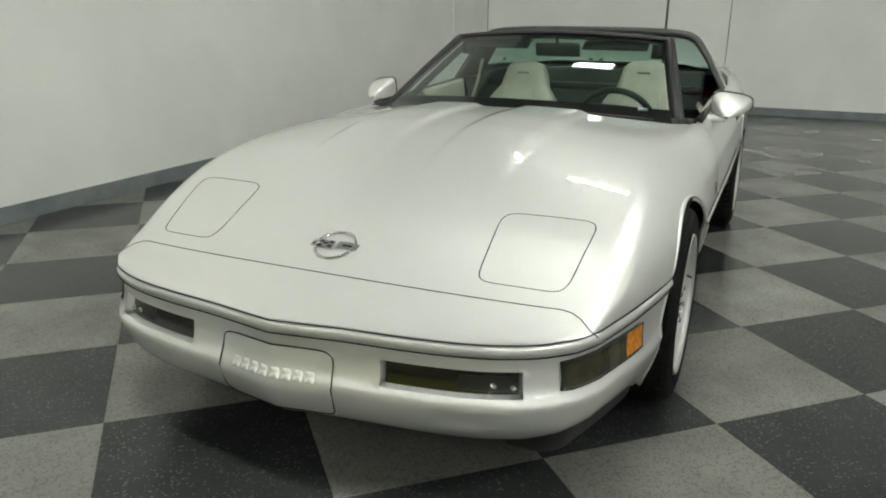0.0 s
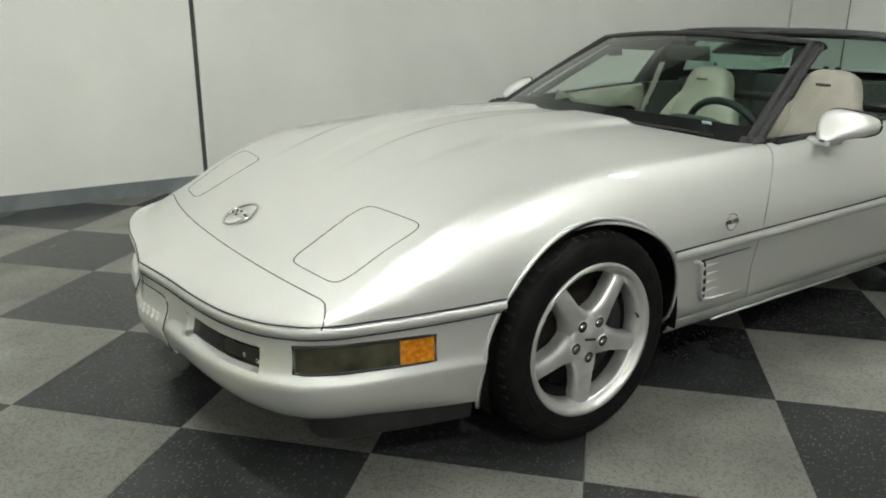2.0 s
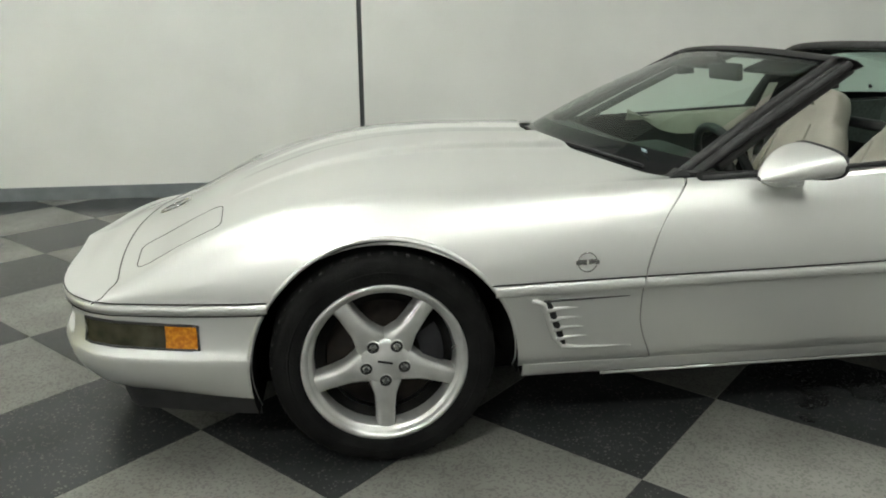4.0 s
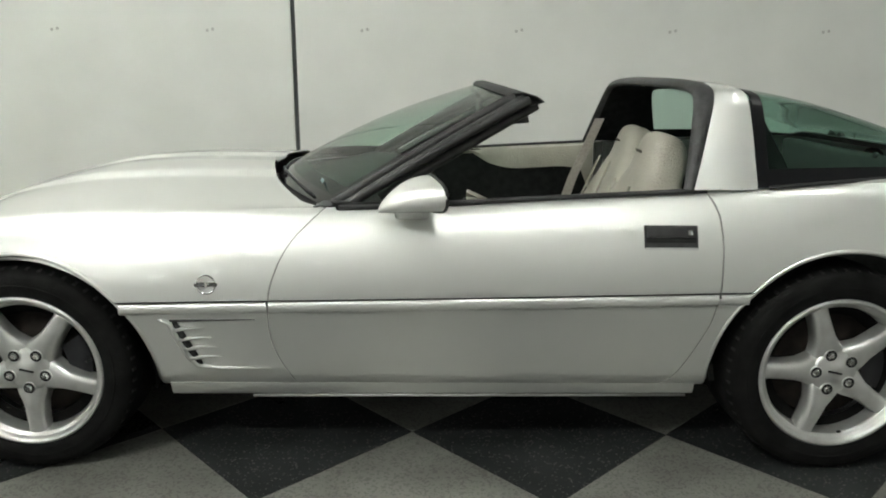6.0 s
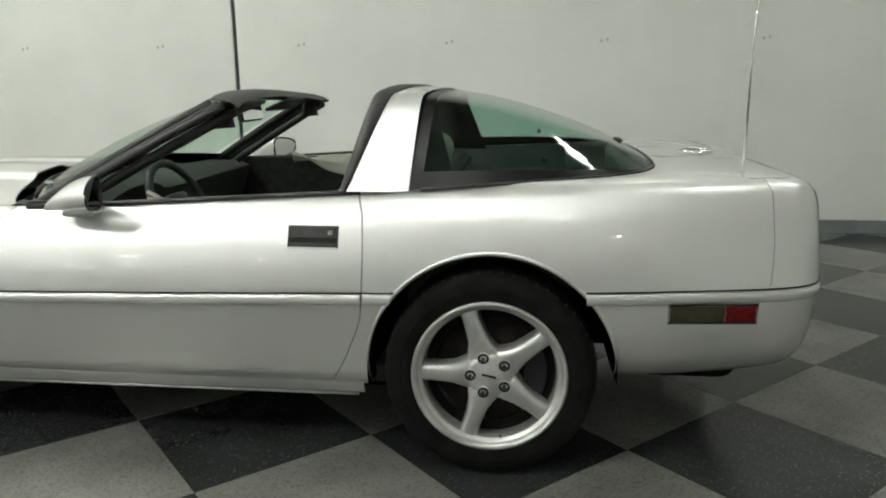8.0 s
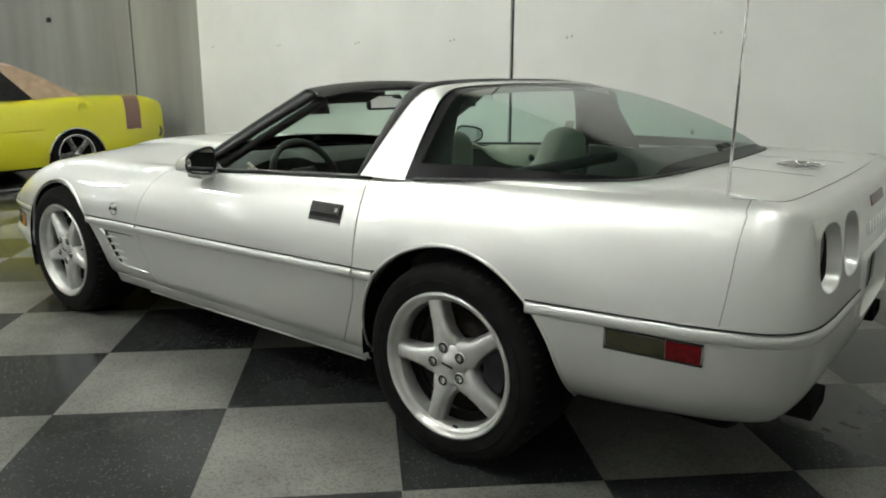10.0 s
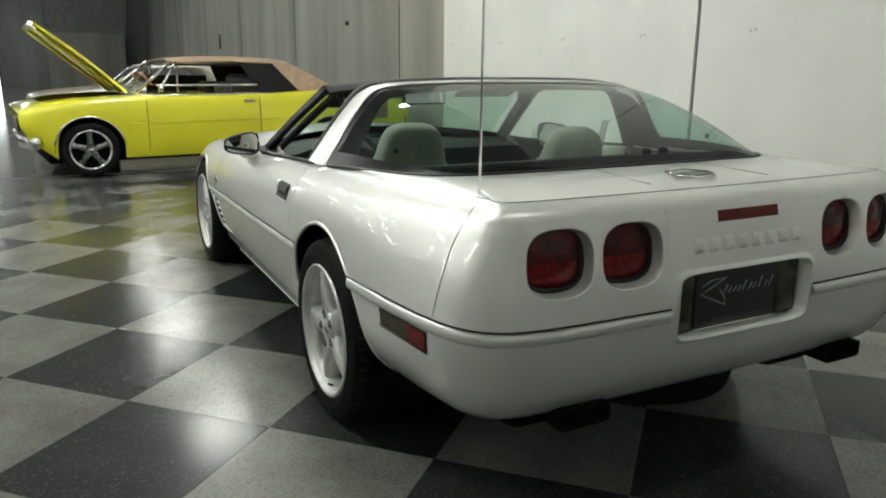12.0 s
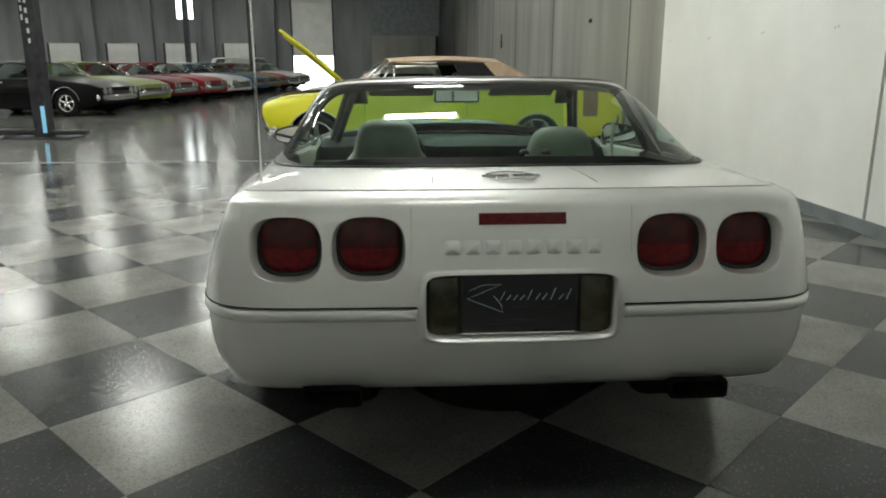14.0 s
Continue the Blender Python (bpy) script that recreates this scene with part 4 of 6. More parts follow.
for c in cols:
    p = TAIL_RUN.at(c)[0]
    za = arch_z(p.x, RARCH)
    v0 = v_of(c, za) if za > spline(MZ, p.x) else 0
    row = []
    for v in vs:
        q = tail_up(c, max(v, v0) if v0 == 0 else v0 + (1 - v0) * v)
        if p.x < 2.11:
            q = tail_up(TAIL_RUN.where(0, max(spline(SEAM_R, q[2]) + 0.0025, p.x)), max(v, v0) if v0 == 0 else v0 + (1 - v0) * v)
        row.append(q)
    rows.append(row)


def in_cells(i, j):
    y = (TAIL_RUN.at(cols[i])[0].y + TAIL_RUN.at(cols[i + 1])[0].y) / 2
    z = (rows[i][j][2] + rows[i][j + 1][2]) / 2
    if cols[i] < S_CORNER - 1e-6:
        return True
    if 0.285 < y < 0.715 and Z_BOT < z < Z_TOP:
        return False
    return not (y < 0.2805 and z < 0.705)


bm = sheet(rows, keep=in_cells)


def hole(bm, y0, y1, z0, z1, yc, zc, w, h, power, depth, shrink=0.9, n=64):
    """Fills a cell of the rear face round a rounded hole and adds the hole's wall. Returns its inner edge."""
    outer, inner = [], rounded(yc, zc, w, h, power, n)
    for k in range(n):
        a = 2 * math.pi * k / n
        c, s = math.cos(a), math.sin(a)
        m = max(abs(c), abs(s))
        c, s = c / m, s / m
        outer.append((y0 + (y1 - y0) * (c + 1) / 2, z0 + (z1 - z0) * (s + 1) / 2))
    mids = [[(o[0] + (q[0] - o[0]) * f, o[1] + (q[1] - o[1]) * f) for o, q in zip(outer, inner)] for f in (0, 0.5, 0.9, 1.0)]
    rings = [[tail_yz(y, z) for y, z in ring] for ring in mids]
    lip = [tail_yz(yc + (y - yc) * 0.985, zc + (z - zc) * 0.985, -0.004) for y, z in inner]
    back = [tail_yz(yc + (y - yc) * shrink, zc + (z - zc) * shrink, -depth) for y, z in inner]
    sheet(rings + [lip, back], bm, close=True)
    return back


LAMPS = [(0.4975, 0.715, 0.606), (0.285, 0.4975, 0.394)]
backs = [hole(bm, y0, y1, Z_BOT, Z_TOP, yc, 0.760, 0.188, 0.168, 2.8, 0.044, 0.90) for y0, y1, yc in LAMPS]
mirrored(bm)
skin = part("rear_body", bm, SILVER, car)
for back in backs:
    for s in (1, -1):
        pts = [Vector((q[0] - 0.001, s * q[1], q[2])) for q in back]
        mid = sum(pts, Vector()) / len(pts)
        hw, hh = max(q.y for q in pts) - mid.y, max(q.z for q in pts) - mid.z
        lean = (pts[0].x - pts[len(pts) // 2].x) / (pts[0].y - pts[len(pts) // 2].y)

        def lens(t0, t1, n):
            rows = []
            for t in steps(n, t0, t1):
                half = (1 - min(abs(t), 1) ** 2.8) ** (1 / 2.8)
                rows.append([(mid.x + lean * hw * a * half + 0.016 * (1 - (a * half) ** 2) * (1 - t * t), mid.y + hw * half * a, mid.z + hh * t) for a in steps(14, -1, 1)])
            return sheet(rows)
        lamp = part("tail_lamp", lens(0.02, 0.995, 10), TAIL, skin, "dark red rounded tail lamp lens")
        part("lower_lens", lens(-0.995, -0.06, 10), TAILLOW, lamp, "brighter red lower lens")
        part("lens_band", lens(-0.06, 0.02, 2), TAIL, lamp)
        part("lamp_rim", tube([q + Vector((0.002, 0, 0)) for q in pts], 0.009, 6, closed=True), SEAM, lamp)

# lower quarter and rear bumper
z_levels = steps(14)
cols2 = [c for c in cols if TAIL_RUN.at(c)[0].x > cx + r - 0.012]
cols2 = [cols2[0]] + [c for c in cols2 if TAIL_RUN.at(c)[0].x > cx + r + 0.02]
rows = []
for c in cols2:
    p = TAIL_RUN.at(c)[0]
    zt = spline(MZ, p.x) - 0.02
    zb = spline([(2.83, 0.303), (2.95, 0.309), (3.15, 0.332), (3.35, 0.354)], p.x)
    row = []
    for v in z_levels:
        z = zt + (zb - zt) * v
        cc = c
        if p.x < cx + r + 0.02:
            cc = TAIL_RUN.where(0, cx + math.sqrt(max(r * r - (z - cz) ** 2, 1e-4)))
        row.append(tail_low(cc, z))
    row.append((row[-1][0] - (0.05 if p.x > 3.3 else 0), row[-1][1] - (0.05 if p.x < 3.42 else 0), row[-1][2] - 0.006))
    rows.append(row)
bm = sheet(rows, keep=lambda i, j: not (TAIL_RUN.at((cols2[i] + cols2[i + 1]) / 2)[0].y < 0.2805 and (rows[i][j][2] + rows[i][j + 1][2]) / 2 > 0.497))
mirrored(bm)
rear_bumper = part("rear_bumper", bm, SILVER, car)
# front piece of the quarter, between door and wheel
for s in (-1, 1):
    b = sheet([[bent(side_low, f, v, lambda z: spline(SEAM_R, z) + 0.0025, lambda z: cx - math.sqrt(max(r * r - (z - cz) ** 2, 1e-4))) for f in steps(8)] for v in steps(12)])
    part("rear_quarter", b if s > 0 else flip_y(b), SILVER, car, thick=0.004)
    strip(run_strip(steps(6, spline(SEAM_R, 0.56) + 0.004, cx - math.sqrt(r * r - (0.56 - cz) ** 2))), "quarter_moulding", skin, flip=s < 0)
    gap_line([(x, spline(MY, x) + 0.001, spline(MZ, x) - 0.002) for x in steps(4, 2.097, 2.19)], "moulding_gap", skin, 0.0022, s < 0)
    b = tube([tail_up(TAIL_RUN.where(0, 3.255 + 0.045 * v), v, 0.0006) for v in steps(20, 0.02, 1.0)], 0.0014, 6, flat=0.6)
    part("bumper_cover_gap", b if s > 0 else flip_y(b), SOFTGAP, rear_bumper)
    # side marker
    def mark(x0, x1, e):
        q = sheet([[tail_low(c, z, e) for c in steps(6, TAIL_RUN.where(0, x0), TAIL_RUN.where(0, x1))] for z in steps(2, 0.508, 0.554)])
        return q if s > 0 else flip_y(q)
    mk = part("side_marker", mark(2.982, 3.135, 0.003), OLIVE, rear_bumper, "smoked clear side lamp with a red end", thick=0.005)
    part("red_lens", mark(3.137, 3.222, 0.0035), REDLENS, mk, "red lens", thick=0.005)
    b = tube([tail_low(c, z, 0.002) for c, z in [(TAIL_RUN.where(0, 2.978), 0.504), (TAIL_RUN.where(0, 3.226), 0.504), (TAIL_RUN.where(0, 3.226), 0.558), (TAIL_RUN.where(0, 2.978), 0.558)]], 0.0035, 6, closed=True)
    part("lamp_surround", b if s > 0 else flip_y(b), BLACK, mk)
    # moulding round the tail up to the plate
    pts = []
    for c in steps(60, TAIL_RUN.where(0, cx + math.sqrt(r * r - (0.58 - cz) ** 2)), TAIL_RUN.where(1, 0.272)):
        p, n = TAIL_RUN.at(c)
        pts.append((p, n, spline(MZ, p.x)))
    strip(pts, "rear_moulding", rear_bumper, h=0.036, flip=s < 0)
    gap_line([(p.x + n.x * 0.001, p.y + n.y * 0.001, z - 0.002) for p, n, z in pts], "moulding_gap", rear_bumper, 0.0024, s < 0)
    # arch lips
    for (ax, az, ar), lo_a, hi_a in ((FARCH, -5, 197), (RARCH, -3, 188)):
        pts = []
        for k in range(41):
            a = radians(lo_a + (hi_a - lo_a) * k / 40)
            x, z = ax + ar * math.cos(a), az + ar * math.sin(a)
            zm = spline(MZ, x)
            if ax < 1:
                if z > zm:
                    row = hood_row(min(max(x, -0.33), 0.43))
                    y = row[0][1]
                elif x < ax:
                    y = nose_point(nose_end(z), z)[1]
                else:
                    y = side_low(x, (z - 0.262) / (zm - 0.282))[1]
            else:
                c = TAIL_RUN.where(0, x)
                y = tail_up(c, v_of(c, z))[1] if z > zm else (tail_low(c, z)[1] if x > ax else side_low(x, (z - 0.262) / (zm - 0.282))[1])
            pts.append((x, y - 0.004, z))
        b = tube(pts, 0.0075, 8)
        part("arch_lip", b if s > 0 else flip_y(b), SILVER, car)
        q = turned([(ar - 0.004, 0.862), (ar - 0.006, 0.78), (ar - 0.01, 0.50), (0.05, 0.48)], 36, arc=(lo_a, hi_a))
        for v in q.verts:
            v.co += Vector((ax, 0, az))
        part("wheel_well", q if s > 0 else flip_y(q), UNDER, car)

# number plate pocket
bm = bmesh.new()
n = 72
outer, inner = [], rounded(0, 0.602, 0.500, 0.184, 9.0, n)
for k in range(n):
    a = 2 * math.pi * k / n
    c, s = math.cos(a), math.sin(a)
    m = max(abs(c), abs(s))
    outer.append((0.292 * c / m, 0.600 + 0.118 * s / m))
put = lambda y, z, e: (tail_yz(max(abs(y), 0.001), z, e)[0], y, z)
ledge = [(y * 1.005, z * 1.0 - (0.004 if z < 0.6 else -0.002)) for y, z in inner]
wide = [(y * 1.045, 0.602 + (z - 0.602) * 1.10) for y, z in inner]
sheet([[put(y, z, 0.0) for y, z in outer], [put(y * 1.02, 0.602 + (z - 0.602) * 1.03, 0.0) for y, z in wide], [put(y, z, 0.0015) for y, z in wide], [put(y, z, 0.011) for y, z in ledge], [put(y, z, 0.0105) for y, z in inner], [put(y * 0.985, 0.6 + (z - 0.6) * 0.97, -0.045) for y, z in inner]], bm, close=True)
pocket = part("plate_pocket", bm, SILVER, rear_bumper)
part("plate_pocket_back", box_bm(3.40, -0.255, 0.510, 3.418, 0.255, 0.690), BLACK, pocket, smooth=False)
for s in (-1, 1):
    part("backup_lamp", box_bm(3.416, s * 0.205 - 0.043, 0.516, 3.432, s * 0.205 + 0.043, 0.684, 0.012), OLIVE, pocket, "yellowed clear reversing lamp")
plate = part("display_plate", box_bm(3.425, -0.154, 0.522, 3.430, 0.154, 0.682, 0.002), material("plate_black", (0.02, 0.02, 0.022), 0.3), pocket, "black dealer plate with pale script bars", smooth=False)
PALE = material("pale_print_and_glint", (0.42, 0.55, 0.58), 0.5)
part("swash", tube([(3.4315, y, z) for y, z in ((-0.135, 0.640), (-0.10, 0.655), (-0.05, 0.657), (-0.11, 0.630), (-0.14, 0.618), (-0.09, 0.597), (-0.045, 0.578), (-0.05, 0.600), (-0.07, 0.625))], 0.0016, 5), PALE, plate)
for k, (y0, h) in enumerate(((-0.052, 0.024), (-0.036, 0.014), (-0.018, 0.014), (0.0, 0.014), (0.02, 0.028), (0.042, 0.018), (0.060, 0.018), (0.082, 0.032), (0.104, 0.016), (0.124, 0.03))):
    part("script_bar", tube([(3.4313, y0, 0.612), (3.4313, y0 + 0.012, 0.612 + h)], 0.0016, 5), PALE, plate)
for z, y0, y1, hh in ((0.592, -0.02, 0.10, 0.006), (0.556, -0.07, 0.07, 0.003), (0.545, -0.10, 0.10, 0.003)):
    part("print_bar", box_bm(3.4302, y0, z - hh / 2, 3.4308, y1, z + hh / 2), GREYSEAL, plate, smooth=False)
part("plate_frame", box_bm(3.424, -0.156, 0.517, 3.434, 0.156, 0.522, 0.001), CHROME, plate, smooth=False)
# high brake lamp and eight raised bars
bm = sheet([[tail_yz(max(abs(y), 0.001), z, 0.003)[:1] + (y, z) for y in steps(10, -0.1125, 0.1125)] for z in (0.822, 0.837, 0.852)])
part("brake_lamp", bm, REDLENS, skin, "narrow red high brake lamp", thick=0.006)
for k in range(8):
    y0 = -0.200 + k * 0.0525
    f = lambda y, z, e: (tail_yz(max(abs(y), 0.001), z, e)[0], y, z)
    ring = rounded(y0 + 0.0195, 0.763, 0.041, 0.040, 5.0, 28)
    core = [(y0 + 0.0195 + (y - y0 - 0.0195) * 0.86, 0.763 + (z - 0.763) * 0.86) for y, z in ring]
    bm = sheet([[f(y, z, -0.0005) for y, z in ring], [f(y, z, 0.0016) for y, z in core], [f(y0 + 0.0195, 0.763, 0.0016)] * 28], close=True)
    part("raised_bar", bm, SILVER, skin)


# ---- deck, hatch glass, hoop, windscreen ----
BASE = [(2.255, 0.782, 0.866), (2.48, 0.768, 0.882), (2.68, 0.742, 0.894), (2.83, 0.700, 0.902), (2.925, 0.630, 0.907), (2.975, 0.50, 0.911), (2.995, 0.25, 0.913), (3.0, 0.0, 0.913)]
deck_rows = []
for k in range(61):
    u = k / 60
    b = curve_at(BASE, u)
    s = TAIL_RUN.where(0, 2.25) + (TAIL_RUN.length - TAIL_RUN.where(0, 2.25)) * u
    a = Vector(tail_up(s, 1.0))
    a.z -= 0.001
    deck_rows.append([a.lerp(b, f) + Vector((0, 0, 0.006 * math.sin(math.pi * f))) for f in steps(8)])
deck = part("rear_deck", mirrored(sheet(deck_rows)), SILVER, skin)
pts = [tail_up(TAIL_RUN.where(0, 3.24) + (TAIL_RUN.length - TAIL_RUN.where(0, 3.24)) * u, 1.0, 0.0) for u in steps(30)]
pts = [(p[0], p[1], p[2] + 0.0005) for p in pts]
part("bumper_cover_gap", tube([(x, -y, z) for x, y, z in pts[:-1]] + pts[::-1], 0.0013, 6), SOFTGAP, rear_bumper)
for s in (-1, 1):
    # faint shading of the deck creases, drawn as thin grey tubes
    part("deck_crease", tube([(3.02, s * 0.20, 0.9150), (3.12, s * 0.215, 0.9145), (3.30, s * 0.225, 0.9095)], 0.0009, 6), SOFTGAP, deck)
emblem("deck_badge", pose(3.215, 0, 0.9125, 0, 0, 90), 0.066, deck)
ant = part("antenna_base", turned([(0.0, 0.012), (0.012, 0.012), (0.018, 0.004), (0.024, 0.0)], 16, "z"), BLACK, deck)
ant.location = (3.200, -0.697, 0.879)
part("antenna_mast", tube([(0, 0, 0.005), (0.003, 0, 0.35), (0.004, 0, 0.37), (0.008, 0.0, 0.80)], [0.004, 0.0032, 0.0038, 0.0022], 8), CHROME, ant, "thin telescopic chrome aerial")

SECTION = [(1.0, 0.0), (0.932, 0.30), (0.854, 0.62), (0.782, 0.85), (0.69, 0.948), (0.47, 0.987), (0.22, 1.0), (0.0, 1.0)]
GLASS_TOP = [(2.23, 1.160), (2.36, 1.140), (2.5, 1.108), (2.65, 1.062), (2.8, 1.008), (2.9, 0.963), (2.985, 0.921), (3.0, 0.913)]


def arch_section(x, yb, zb, zt, u):
    q = curve_at([(a, b, 0) for a, b in SECTION], u)
    return Vector((x, yb * q.x, zb + (zt - zb) * q.y))


def base_at(x):
    lo, hi = 0.0, 1.0
    for _ in range(24):
        mid = (lo + hi) / 2
        if curve_at(BASE, mid).x < x:
            lo = mid
        else:
            hi = mid
    return curve_at(BASE, lo)


def hatch_row(x, n=36):
    b = base_at(max(x, 2.256))
    top = max(spline(GLASS_TOP, x), b.z)
    row = [arch_section(x, b.y, b.z, top, u) for u in steps(n)]
    lean = 0.034 * max(0, 1 - (x - 2.252) / 0.25)
    for p in row:
        p.x -= lean * (1 - (p.z - b.z) / max(top - b.z, 1e-4))
    return row


xs = [2.252, 2.285, 2.33, 2.4, 2.47, 2.54, 2.61, 2.68, 2.75, 2.82, 2.88, 2.92, 2.95, 2.97, 2.985, 2.998]
rows = [hatch_row(x) for x in xs]
border = lambda i, j: i < 1 or j < 3 or i > len(xs) - 5
hatch = part("hatch_glass", mirrored(sheet(rows, keep=lambda i, j: not border(i, j))), REARGLASS, car, "green-tinted wraparound hatch glass")
part("black_border", mirrored(sheet(rows, keep=border)), material("black_glass", (0.008, 0.008, 0.009), 0.3, 0.0, Specular_IOR_Level=0.10), hatch, "black printed edge of the glass", thick=0.004)
part("glass_seal", tube([(p.x, p.y, p.z + 0.001) for p in [curve_at(BASE, u) for u in steps(40)]] + [(p.x, -p.y, p.z + 0.001) for p in [curve_at(BASE, u) for u in steps(40)]][::-1], 0.006, 6), BLACK, hatch)
for y in (-0.035, 0.035):
    part("hatch_bumper", tube([(2.93, 0.12 + y, 0.945), (2.93, 0.12 + y, 0.958)], [0.018, 0.012], 12), BLACK, hatch)
for s in (-1, 1):
    part("hatch_knob", tube([(2.62, s * 0.672, 0.948), (2.62, s * 0.682, 0.958)], [0.009, 0.007], 10), DARKSTEEL, hatch)


def hoop_row(xb, xt, dy, dz, n=36, yb=0.790, zb=0.862, zt=1.166):
    out = []
    for u in steps(n):
        p = arch_section(0, yb - dy, zb, zt - dz, u)
        f = (p.z - zb) / (zt - dz - zb)
        out.append(Vector((xb + (xt - xb) * f, p.y, p.z)))
    return out


hoop = part("roof_hoop", mirrored(sheet([hoop_row(2.030, 2.146, 0, 0.002), hoop_row(2.085, 2.172, -0.002, -0.004), hoop_row(2.155, 2.208, -0.002, -0.004), hoop_row(2.219, 2.238, 0.004, 0.004)])), SILVER, car, "silver hoop behind the open roof", thick=0.004)
seal_rows = [hoop_row(2.028, 2.147, 0.001, -0.002), hoop_row(2.024, 2.139, -0.004, -0.010), hoop_row(2.014, 2.112, -0.002, -0.012), hoop_row(2.006, 2.088, 0.008, -0.004), hoop_row(2.004, 2.080, 0.018, 0.010), hoop_row(2.010, 2.084, 0.026, 0.018), hoop_row(2.07, 2.11, 0.03, 0.022)]
part("roof_seal", mirrored(sheet(seal_rows)), GREYSEAL, hoop, "dark grey rubber roof seal")
part("hoop_lining", mirrored(sheet([hoop_row(2.04, 2.10, 0.031, 0.023), hoop_row(2.24, 2.22, 0.045, 0.03), hoop_row(2.36, 2.27, 0.055, 0.036)])), TRIM, hoop)
for s in (-1, 1):
    part("seal_bolt", tube([(2.102, s * 0.52, 1.146), (2.102, s * 0.525, 1.158)], 0.010, 10), CHROME, hoop)

WB = lambda y: Vector((0.665 + 0.255 * (y / 0.68) ** 2, y, 0.826 - 0.034 * (y / 0.68) ** 2))
WT = lambda y: Vector((1.425 + 0.085 * (y / 0.545) ** 2, y, 1.150 - 0.028 * (y / 0.545) ** 2))
rows = []
for f in steps(14):
    row = []
    for u in steps(36, -1, 1):
        a, b = WB(0.695 * u), WT(0.545 * u)
        p = a.lerp(b, f)
        p += Vector((-0.03, 0, 0.045)) * math.sin(math.pi * f) * (0.10 + 0.45 * (1 - u * u))
        row.append(p)
    rows.append(row)
wind = part("windscreen", sheet([r[1:-1] for r in rows[1:]]), WSGLASS, car, "raked green-tinted windscreen")
part("black_border", sheet(rows[:3]), material("black_glass_edge", (0.01, 0.01, 0.011), 0.06), wind, thick=0.003)
part("cowl", sheet([[WB(0.72 * u) + Vector((-0.075 + 0.02 * u * u, 0, -0.046)) for u in steps(30, -1, 1)], [WB(0.72 * u) + Vector((-0.05, 0, -0.056)) for u in steps(30, -1, 1)], [WB(0.70 * u) + Vector((0.02, 0, -0.004)) for u in steps(30, -1, 1)]]), BLACK, car, "black cowl under the windscreen", thick=0.004)
for y0, y1 in ((0.30, -0.28), (-0.10, -0.60)):
    pts = [WB(y0 + (y1 - y0) * u) + Vector((0.012 + 0.06 * u * (1 - u), 0, 0.012 + 0.03 * u * (1 - u))) for u in steps(10)]
    part("wiper", tube(pts, 0.005, 6), BLACK, car)
# pale chip in the glass stands for a small greenish glint
part("windscreen_label", box_bm(0.0, -0.02, 0, 0.002, 0.02, 0.012), PALE, wind).matrix_basis = pose(0.90, -0.55, 0.846, 0, -25, 0)
for s in (-1, 1):
    side = [rows[k][0 if s < 0 else -1] for k in range(15)]
    side = [Vector(p) for p in side]
    part("pillar", tube([p + Vector((0.006, 0, -0.002)) for p in side], 0.017, 8), BLACK, wind, "black windscreen pillar")
    part("pillar_seal", tube([p + Vector((0.054 - 0.016 * (1 - k / 14), s * 0.010, -0.010)) for k, p in enumerate(side)], 0.015, 8), BLACK, wind)
    part("pillar_seal", tube([p + Vector((0.034, s * 0.006, -0.004)) for k, p in enumerate(side)], 0.012, 8), GREYSEAL, wind)
    part("pillar_inner", tube([p + Vector((0.08, -s * 0.02, -0.028)) for p in side[2:]], 0.018, 8), BLACK, wind)
    part("sun_visor", box_bm(-0.06, -0.16, -0.008, 0.06, 0.16, 0.008, 0.006), BLACK, wind).matrix_basis = pose(1.50, s * 0.30, 1.098, 0, -22, 0)
    part("visor_end", tube([(1.53, s * 0.50, 1.10), (1.535, s * 0.50, 1.035)], [0.03, 0.038], 12), BLACK, wind)
head = [[WT(0.56 * u) + Vector(d) for u in steps(30, -1, 1)] for d in ((-0.012, 0, 0.0), (0.0, 0, 0.012), (0.03, 0, 0.014), (0.075, 0, 0.002), (0.10, 0, -0.016), (0.06, 0, -0.03), (0.0, 0, -0.02))]
part("header", sheet(head), BLACK, wind, "black windscreen header with rubber seal", thick=0.003)
rv = part("rear_view_mirror", box_bm(-0.012, -0.115, -0.033, 0.012, 0.115, 0.033, 0.011), BLACK, wind, "black interior mirror on a short stalk")
rv.matrix_basis = pose(1.44, -0.02, 1.068, 0, -8, 0)
part("mirror_glass", box_bm(0.0122, -0.105, -0.026, 0.0135, 0.105, 0.026), MIRROR, rv, smooth=False)
part("mirror_stalk", tube([(0, 0, 0.03), (-0.03, 0, 0.075)], 0.008, 8), BLACK, rv)

